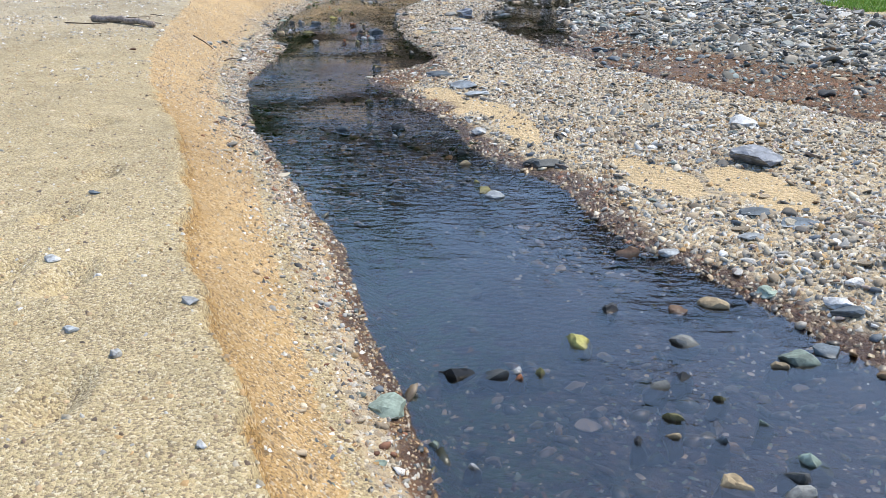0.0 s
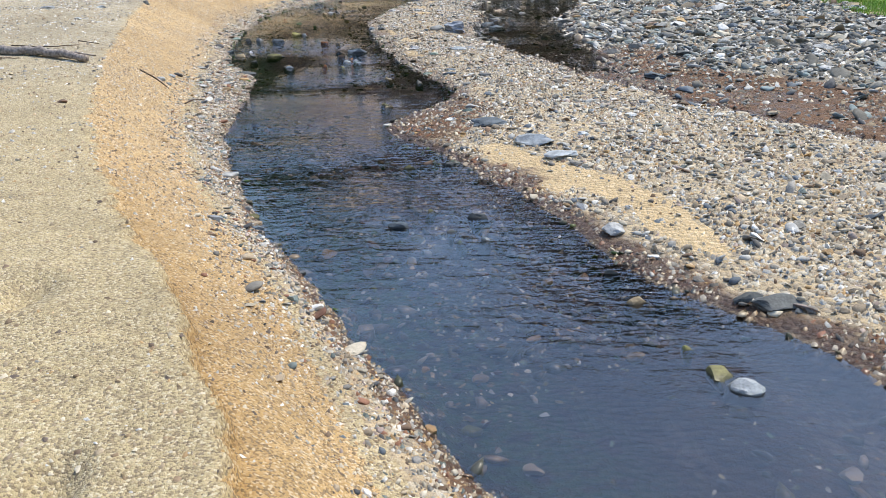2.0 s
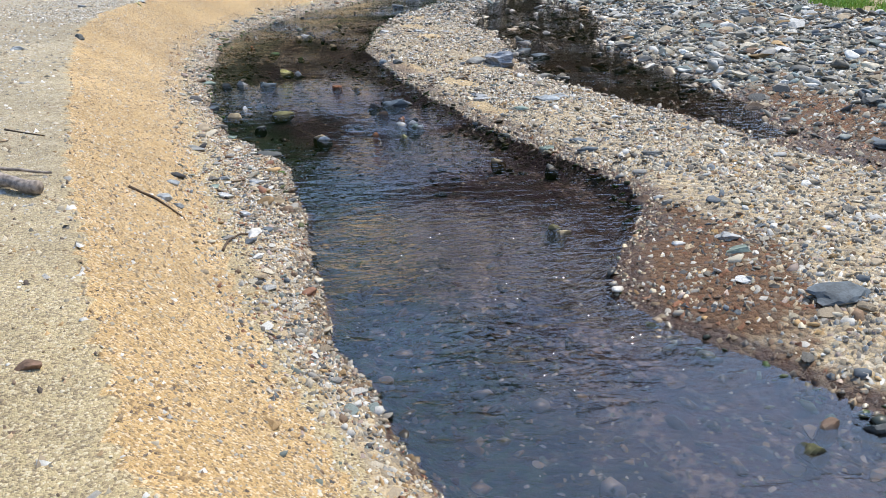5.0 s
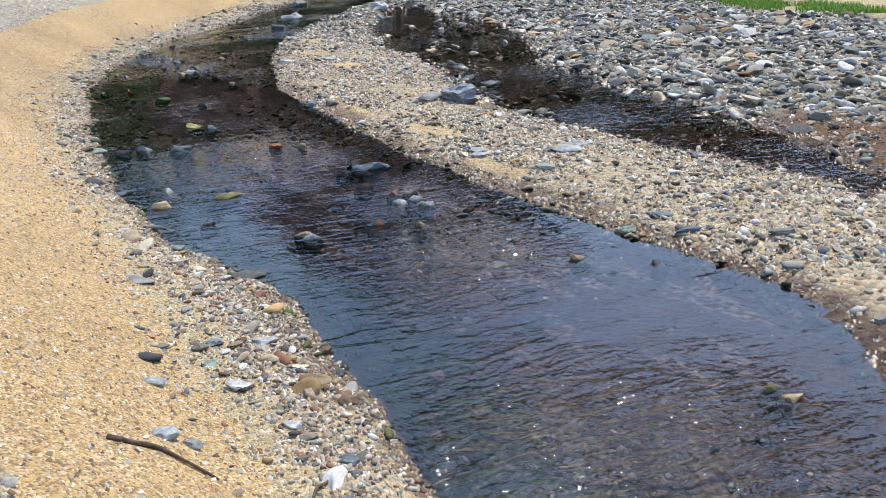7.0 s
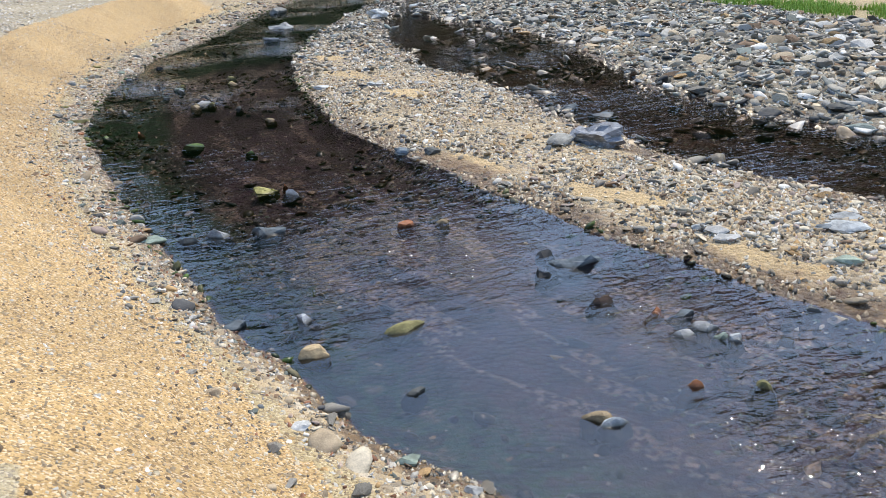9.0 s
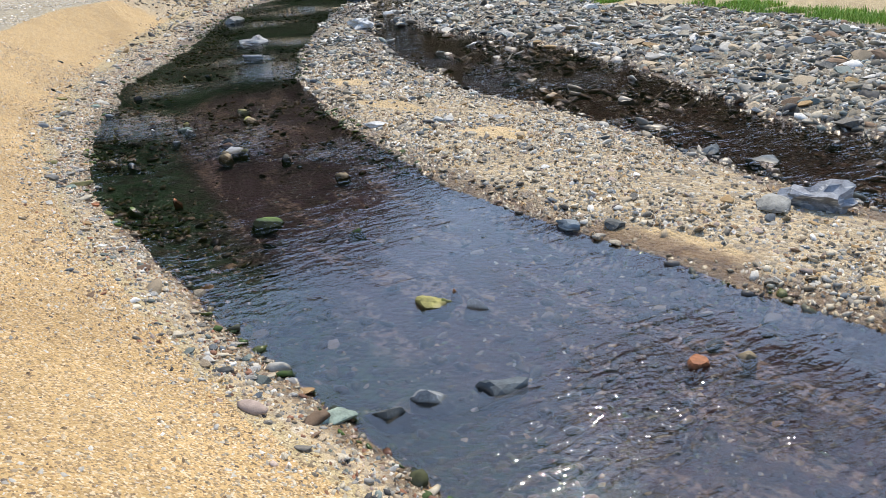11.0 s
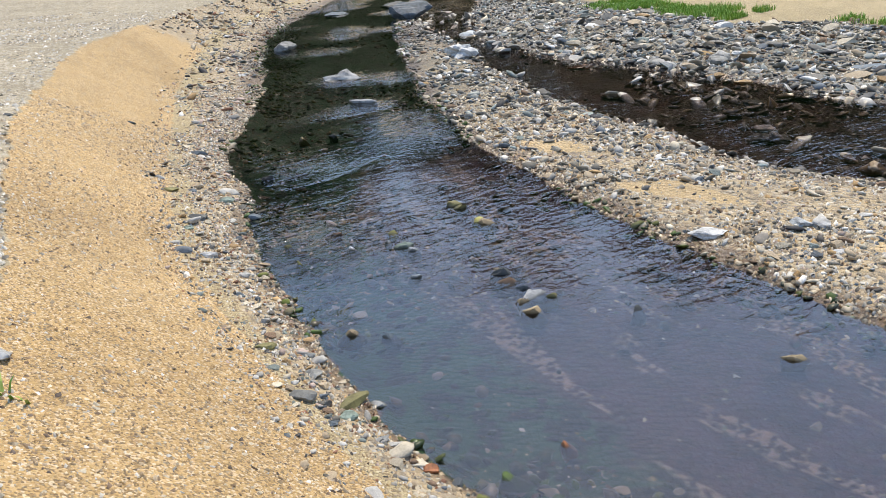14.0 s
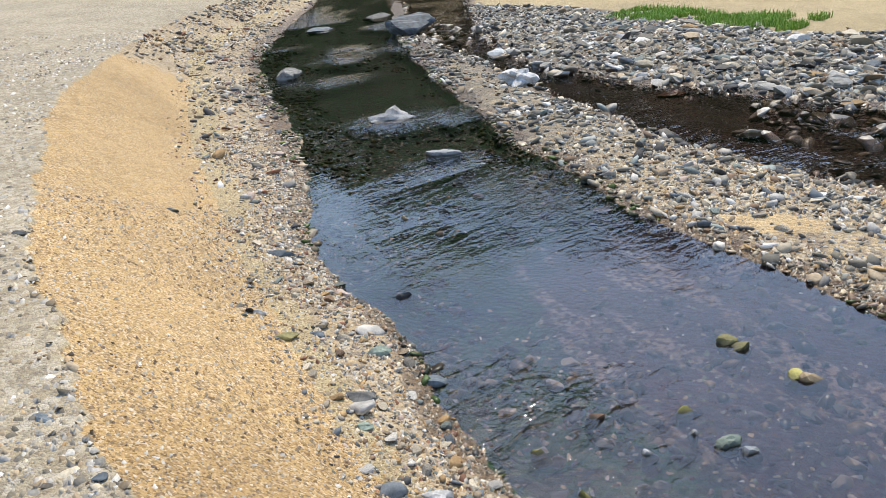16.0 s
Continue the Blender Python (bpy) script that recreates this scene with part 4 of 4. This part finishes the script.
river_stone("green", "bar", -0.58, 12.75, 0.135, 0.074, 0.030, -37)
river_stone("dark", "bar", -1.40, 15.72, 0.119, 0.122, 0.037, -31)
river_stone("tan", "bed", -1.97, 14.34, 0.078, 0.051, 0.020, -31)
river_stone("yellow", "bed", -2.74, 15.52, 0.142, 0.134, 0.046, -40)
river_stone("pale", "bed", -3.16, 14.83, 0.162, 0.096, 0.052, -40)
river_stone("green", "shore", -3.52, 14.92, 0.174, 0.096, 0.034, -22)
river_stone("rust", "bed", -2.17, 14.43, 0.093, 0.096, 0.030, -42)
river_stone("slate", "bar", -1.58, 15.91, 0.137, 0.119, 0.044, -45)
river_stone("grey", "bar", -0.54, 15.32, 0.202, 0.233, 0.065, -20)
river_stone("slate", "bar", 0.26, 16.50, 0.232, 0.266, 0.074, -30)
river_stone("dark", "shore", -3.77, 15.39, 0.091, 0.050, 0.018, -18)
river_stone("white", "bar", -1.34, 18.69, 0.219, 0.120, 0.033, -35)
river_stone("pale", "bar", -0.89, 18.41, 0.105, 0.121, 0.034, -22)
river_stone("white", "bar", -0.84, 18.30, 0.104, 0.110, 0.033, -28)
river_stone("white", "bar", -0.48, 18.06, 0.142, 0.087, 0.029, -25)
river_stone("white", "bed", -2.57, 18.76, 0.136, 0.090, 0.034, -26)
river_stone("tan", "bed", -2.68, 18.65, 0.119, 0.080, 0.031, -33)
river_stone("moss", "bed", -2.96, 17.07, 0.215, 0.118, 0.025, -44)
river_stone("yellow", "shore", -3.62, 16.76, 0.076, 0.059, 0.024, -41)
river_stone("white", "shore", -3.78, 17.03, 0.050, 0.049, 0.016, -22)
river_stone("brown", "shore", -3.77, 16.69, 0.094, 0.052, 0.020, -22)
river_stone("yellow", "bed", -2.68, 15.49, 0.090, 0.050, 0.024, -21)
river_stone("rust", "bed", -2.58, 15.55, 0.052, 0.031, 0.017, -37)
river_stone("moss", "bed", -2.59, 16.58, 0.097, 0.054, 0.017, -28)
river_stone("tan", "bed", -3.46, 19.01, 0.127, 0.070, 0.021, -24)
river_stone("slate", "bed", -3.33, 18.86, 0.090, 0.049, 0.015, -29)
river_stone("grey", "shore", -3.92, 18.57, 0.102, 0.072, 0.030, -24)
river_stone("green", "shore", -3.83, 18.41, 0.087, 0.052, 0.022, -32)
river_stone("olive", "shore", -3.65, 17.66, 0.120, 0.066, 0.025, -28)
river_stone("olive", "bed", -2.04, 20.02, 0.100, 0.069, 0.026, -31)
river_stone("tan", "bed", -2.09, 19.70, 0.119, 0.065, 0.024, -43)
river_stone("brown", "bed", -2.55, 18.97, 0.171, 0.094, 0.019, -24)
river_stone("slate", "bed", -2.54, 18.86, 0.084, 0.046, 0.017, -23)
river_stone("tan", "bed", -2.66, 18.75, 0.081, 0.083, 0.026, -48)
river_stone("olive", "bed", -2.51, 18.70, 0.082, 0.045, 0.017, -23)
river_stone("pale", "bed", -2.66, 19.64, 0.082, 0.054, 0.022, -23)
river_stone("pale", "bed", -2.88, 19.33, 0.070, 0.038, 0.014, -31)
river_stone("white", "shore", -3.67, 18.48, 0.099, 0.054, 0.016, -49)
river_stone("grey", "shore", -3.78, 18.75, 0.069, 0.080, 0.022, -25)
river_stone("slate", "shore", -3.91, 18.37, 0.046, 0.049, 0.015, -46)
river_stone("olive", "shore", -3.85, 19.03, 0.093, 0.051, 0.020, -23)
river_stone("grey", "shore", -3.72, 18.94, 0.087, 0.048, 0.017, -31)
river_stone("white", "shore", -3.64, 20.19, 0.102, 0.056, 0.023, -48)
river_stone("slate", "shore", -3.71, 19.63, 0.079, 0.044, 0.014, -45)
river_stone("white", "bar", -1.13, 18.05, 0.077, 0.048, 0.019, -32)
river_stone("pale", "bar", 3.01, 26.21, 0.359, 0.410, 0.064, -34)
river_stone("pale", "bar", 2.04, 20.63, 0.236, 0.207, 0.049, -29)
river_stone("grey", "bar", 3.09, 21.84, 0.243, 0.280, 0.076, -24)
river_stone("slate", "bar", 3.70, 20.37, 0.408, 0.237, 0.049, -44)
river_stone("rust", "bar", 2.21, 23.11, 0.296, 0.215, 0.043, -50)
river_stone("dark", "bed", -2.31, 18.33, 0.067, 0.077, 0.021, -24)
river_stone("tan", "bed", -2.18, 17.64, 0.113, 0.062, 0.018, -50)
river_stone("rust", "bed", -3.29, 17.80, 0.057, 0.062, 0.018, -25)
river_stone("moss", "bed", -3.57, 17.79, 0.096, 0.053, 0.025, -47)
river_stone("rust", "shore", -3.76, 18.00, 0.068, 0.037, 0.018, -27)
river_stone("white", "bar", 1.01, 19.82, 0.311, 0.222, 0.061, -28)
river_stone("white", "bar", -0.30, 24.52, 0.46, 0.17, 0.19, -22, "boulder", "long knobbly white stone lying in the stream", .9, 1)
river_stone("pale", "bed", -0.78, 23.24, 0.268, 0.148, 0.027, -40)
river_stone("tan", "bed", -1.94, 22.32, 0.084, 0.060, 0.023, -31)
river_stone("dark", "bed", -1.71, 22.24, 0.086, 0.057, 0.022, -50)
river_stone("olive", "bed", -2.04, 20.09, 0.102, 0.076, 0.033, -37)
river_stone("yellow", "bed", -2.11, 19.75, 0.097, 0.079, 0.031, -46)
river_stone("green", "bed", -2.69, 19.71, 0.106, 0.058, 0.033, -31)
river_stone("yellow", "bed", -2.62, 19.93, 0.066, 0.036, 0.018, -34)
river_stone("white", "bed", -2.72, 19.84, 0.038, 0.044, 0.012, -43)
river_stone("white", "bed", -2.92, 19.88, 0.061, 0.034, 0.015, -41)
river_stone("brown", "bed", -2.88, 20.16, 0.064, 0.047, 0.021, -55)
river_stone("yellow", "bed", -3.26, 19.90, 0.076, 0.042, 0.016, -55)
river_stone("olive", "bed", -3.18, 20.15, 0.070, 0.039, 0.014, -39)
river_stone("slate", "shore", -2.87, 22.30, 0.158, 0.087, 0.030, -42)
river_stone("green", "shore", -3.16, 21.08, 0.109, 0.062, 0.032, -32)
river_stone("slate", "bed", -3.13, 20.76, 0.103, 0.069, 0.033, -39)
river_stone("grey", "shore", -3.46, 20.81, 0.120, 0.066, 0.026, -52)
river_stone("green", "shore", -3.57, 20.63, 0.062, 0.044, 0.020, -46)
river_stone("olive", "shore", -3.42, 21.39, 0.125, 0.069, 0.021, -34)
river_stone("white", "shore", -3.40, 21.63, 0.074, 0.042, 0.020, -41)
river_stone("slate", "shore", -3.28, 21.35, 0.070, 0.039, 0.018, -55)
river_stone("black", "bed", -2.69, 21.47, 0.084, 0.046, 0.020, -32)
river_stone("white", "bar", -0.95, 21.56, 0.146, 0.108, 0.040, -33)
river_stone("slate", "bank", -4.55, 20.64, 0.067, 0.037, 0.013, -53)
river_stone("slate", "bank", -4.54, 20.29, 0.037, 0.029, 0.012, -41)
river_stone("dark", "bank", -4.15, 22.13, 0.077, 0.042, 0.014, -45)
river_stone("slate", "bank", -3.16, 22.95, 0.086, 0.048, 0.015, -34)


# white and pale stones on the bank top
river_stone("white", "bank", -1.02, 2.77, .055, .05, .026, 20)
river_stone("white", "bank", -.50, 2.15, .034, .034, .024, 60)
river_stone("pale", "bank", -.70, 2.28, .048, .036, .018, 10)
river_stone("white", "bank", -.43, 2.52, .055, .032, .022, -15)
river_stone("white", "bank", -.11, 1.76, .026, .026, .016, 0)
river_stone("slate", "bank", -1.27, 3.58, .05, .035, .014, 5)

river_stone("pale", "bank", -5.52, 13.43, .16, .10, .035, 30)
river_stone("white", "bank", -4.59, 12.07, .08, .06, .025, 5)
river_stone("pale", "bank", -4.91, 13.59, .11, .08, .03, -20)
river_stone("dark", "bank", -4.64, 14.55, .09, .08, .05, 0)
river_stone("white", "bank", -6.56, 16.39, .18, .11, .04, 15)
river_stone("pale", "bank", -5.38, 17.55, .14, .10, .035, -35)
river_stone("white", "bank", -5.9, 14.6, .10, .07, .025, 50)
river_stone("brown", "bank", -3.05, 7.94, .07, .04, .02, 10)
river_stone("pale", "bank", -3.12, 10.14, .10, .075, .024, 20)
river_stone("white", "bank", -4.84, 18.65, .13, .07, .03, -50)
river_stone("olive", "shore", -3.76, 18.5, .19, .055, .035, 25, label="long olive-brown stone lying on the pebbly waterside")
river_stone("dark", "bed", -2.49, 19.05, .17, .05, .03, -30, label="dark slab of slate in the shallow stream")


# ---- wood ----
driftwood_mat = plain_material("driftwood", (.30, .25, .21), .85, .45, 40)
twig_mat = plain_material("twig", (.10, .065, .04), .8, .4, 60)


def tube(path, r0, r1, sides=8, seed=0):
    """A tapering, slightly knotty stick along a path."""
    rs = np.random.RandomState(seed)
    path = np.array(path, float)
    n = 4 * (len(path) - 1) + 1
    k = np.linspace(0, len(path) - 1, n)
    pts = np.stack([np.interp(k, range(len(path)), path[:, i]) for i in range(3)], 1)
    pts[1:-1] += rs.normal(0, r0 * .18, (n - 2, 3))
    bm = bmesh.new()
    rings = []
    for i, p in enumerate(pts):
        d = Vector(pts[min(i + 1, n - 1)] - pts[max(i - 1, 0)]).normalized()
        u = d.cross(Vector((0, 0, 1))).normalized()
        w = u.cross(d)
        r = (r0 + (r1 - r0) * i / (n - 1)) * rs.uniform(.85, 1.15)
        rings.append([bm.verts.new(Vector(p) + u * (r * math.cos(a)) + w * (r * math.sin(a))) for a in np.linspace(0, 2 * math.pi, sides, endpoint=False)])
    for a, b in zip(rings, rings[1:]):
        for j in range(sides):
            bm.faces.new((a[j], a[(j + 1) % sides], b[(j + 1) % sides], b[j]))
    bm.faces.new(rings[0][::-1])
    bm.faces.new(rings[-1])
    return bm


def part(name, bm, material, parent, label=""):
    me = bpy.data.meshes.new(name)
    bm.to_mesh(me)
    bm.free()
    me.polygons.foreach_set("use_smooth", np.ones(len(me.polygons), bool))
    me.materials.append(material)
    ob = new(name, me)
    ob.parent = parent
    return tagged(ob, label)


def lying(points, r):
    return [(x, y, height_at(x, y) + r + h) for x, y, h in points]


log = tagged(new("driftwood"), "weathered grey driftwood branch lying on the sand bank", "driftwood")
part("trunk", tube(lying(((-4.35, 9.80, 0), (-4.0, 9.66, .012), (-3.7, 9.53, .01), (-3.46, 9.42, 0)), .035), .045, .028, 10, 1), driftwood_mat, log)
part("side_branch", tube(lying(((-3.95, 9.64, .02), (-3.75, 9.70, .02), (-3.5, 9.72, 0)), .012), .014, .006, 6, 2), driftwood_mat, log)
part("side_branch", tube(lying(((-4.2, 9.74, .02), (-4.35, 9.95, .01), (-4.55, 10.1, 0)), .012), .014, .006, 6, 3), driftwood_mat, log)


def twig(points, r, seed, label):
    bm = tube(lying(points, r * .8), r, r * .5, 6, seed)
    ob = part("twig", bm, twig_mat, None)
    return tagged(ob, label, "twig", group="twigs on the bank")


twig(((-3.25, 10.02, 0), (-3.12, 10.03, .004), (-2.98, 9.93, 0)), .008, 11, "thin straight brown twig on the sand slope")
twig(((-2.77, 9.66, 0), (-2.76, 9.80, .006), (-2.71, 9.92, .006), (-2.62, 10.0, 0)), .008, 12, "curved brown twig on the sand slope")
twig(((-4.6, 9.6, 0), (-4.2, 9.45, .01), (-4.05, 9.5, 0)), .008, 14, "dry twig beside the driftwood")
twig(((-4.5, 10.3, 0), (-4.1, 10.2, .01), (-3.9, 10.35, 0)), .007, 15, "dry twig beside the driftwood")
twig(((-4.0, 10.6, 0), (-3.75, 10.45, 0)), .006, 16, "dry twig beside the driftwood")


# ---- grass ----
def grass_strip(x0, x1, y0, y1, count, seed):
    rs = np.random.RandomState(seed)
    x, y = rs.uniform(x0, x1, count), rs.uniform(y0, y1, count)
    mid = .5 * (x0 + x1) + .3 * vnoise(x * 0, y, 1.3, seed)
    ok = (rs.rand(count) < np.clip(1.1 - np.abs(x - mid) / (.5 * (x1 - x0)), 0, 1)) & (vnoise(x, y, .35, seed + 1) > -.15)
    x, y = x[ok], y[ok]
    z, _ = plan(x, y)
    n = len(x)
    a, hgt, lean = rs.uniform(0, 6.283, n), rs.uniform(.03, .11, n) * min(1, .35 + x1 - x0), rs.uniform(.01, .07, n)
    ca, sa = np.cos(a), np.sin(a)
    w = .006
    v = np.stack([np.stack([x - w * sa, y + w * ca, z - .005], 1), np.stack([x + w * sa, y - w * ca, z - .005], 1),
                  np.stack([x + .4 * lean * ca + .7 * w * sa, y + .4 * lean * sa - .7 * w * ca, z + .6 * hgt], 1),
                  np.stack([x + .4 * lean * ca - .7 * w * sa, y + .4 * lean * sa + .7 * w * ca, z + .6 * hgt], 1),
                  np.stack([x + lean * ca, y + lean * sa, z + hgt], 1)], 1).reshape(-1, 3)
    k = np.arange(n) * 5
    f = [tuple(q) for q in np.stack([k, k + 1, k + 2, k + 3], 1).tolist()] + [tuple(q) for q in np.stack([k + 3, k + 2, k + 4], 1).tolist()]
    me = mesh_from("grass", v, f)
    me.materials.append(grass_mat)
    return tagged(new("grass", me), "low bright green grass along the edge of the gravel", "grass", kind="stuff")


grass_mat, gn, gl, gb = node_material("grass_blades")
gr = ramp(gn, ((.20, .38, .04), (.27, .44, .06), (.15, .31, .035), (.36, .45, .10), (.23, .41, .05)))
gl.new(gn.new("ShaderNodeNewGeometry").outputs["Random Per Island"], gr.inputs[0])
gl.new(gr.outputs[0], gb.inputs["Base Color"])
gb.inputs["Roughness"].default_value = .6
grass_strip(6.1, 7.5, 14.8, 22.4, 26000, 51)
grass_strip(5.7, 7.1, 23.6, 26.7, 24000, 54)
grass_strip(-4.9, -4.8, 18.33, 18.43, 26, 53)

# ---- pebbles that can be told apart, on shared meshes ----
PIECES = []
for i, v in enumerate(MEDIUM[:16]):
    me = mesh_from("pebble", v, ICO[2][1])
    me.polygons.foreach_set("use_smooth", np.ones(len(me.polygons), bool))
    me.set_sharp_from_angle(angle=radians(24))
    me.materials.append(piece_mat)
    PIECES.append(me)


def pieces(name, where, box, count, limit, sizes, seed, flat=(.25, .55)):
    rs = np.random.RandomState(seed)
    x, y = rs.uniform(box[0], box[1], count), rs.uniform(box[2], box[3], count)
    z, zone = plan(x, y)
    ok = np.nonzero(rs.rand(count) < where(x, y, z, zone))[0][:limit]
    for i in ok:
        s = rs.uniform(*sizes)
        h = s * .5 * rs.uniform(*flat)
        ob = new(name, PIECES[rs.randint(len(PIECES))])
        ob.parent = ground
        ob.matrix_basis = Matrix.LocRotScale((x[i], y[i], z[i] + h * .55), Euler((rs.normal(0, .12), rs.normal(0, .12), rs.uniform(0, 6.28))), (s * .55, s * .4, h))


pieces("shelf_pebble", on_wide_shelf, (-4.3, .6, 2, 22), 9000, 300, (.028, .065), 61)
pieces("bar_pebble", on_bar, (-2, 2.6, 3, 22), 2000, 300, (.045, .09), 62)
pieces("far_cobble", on_far, (1.4, 6.2, 12, 26), 900, 300, (.12, .26), 64, (.25, .5))
pieces("bed_pebble", on_bed, (-3.6, 2.5, 2, 22), 2500, 260, (.035, .085), 63, (.3, .6))
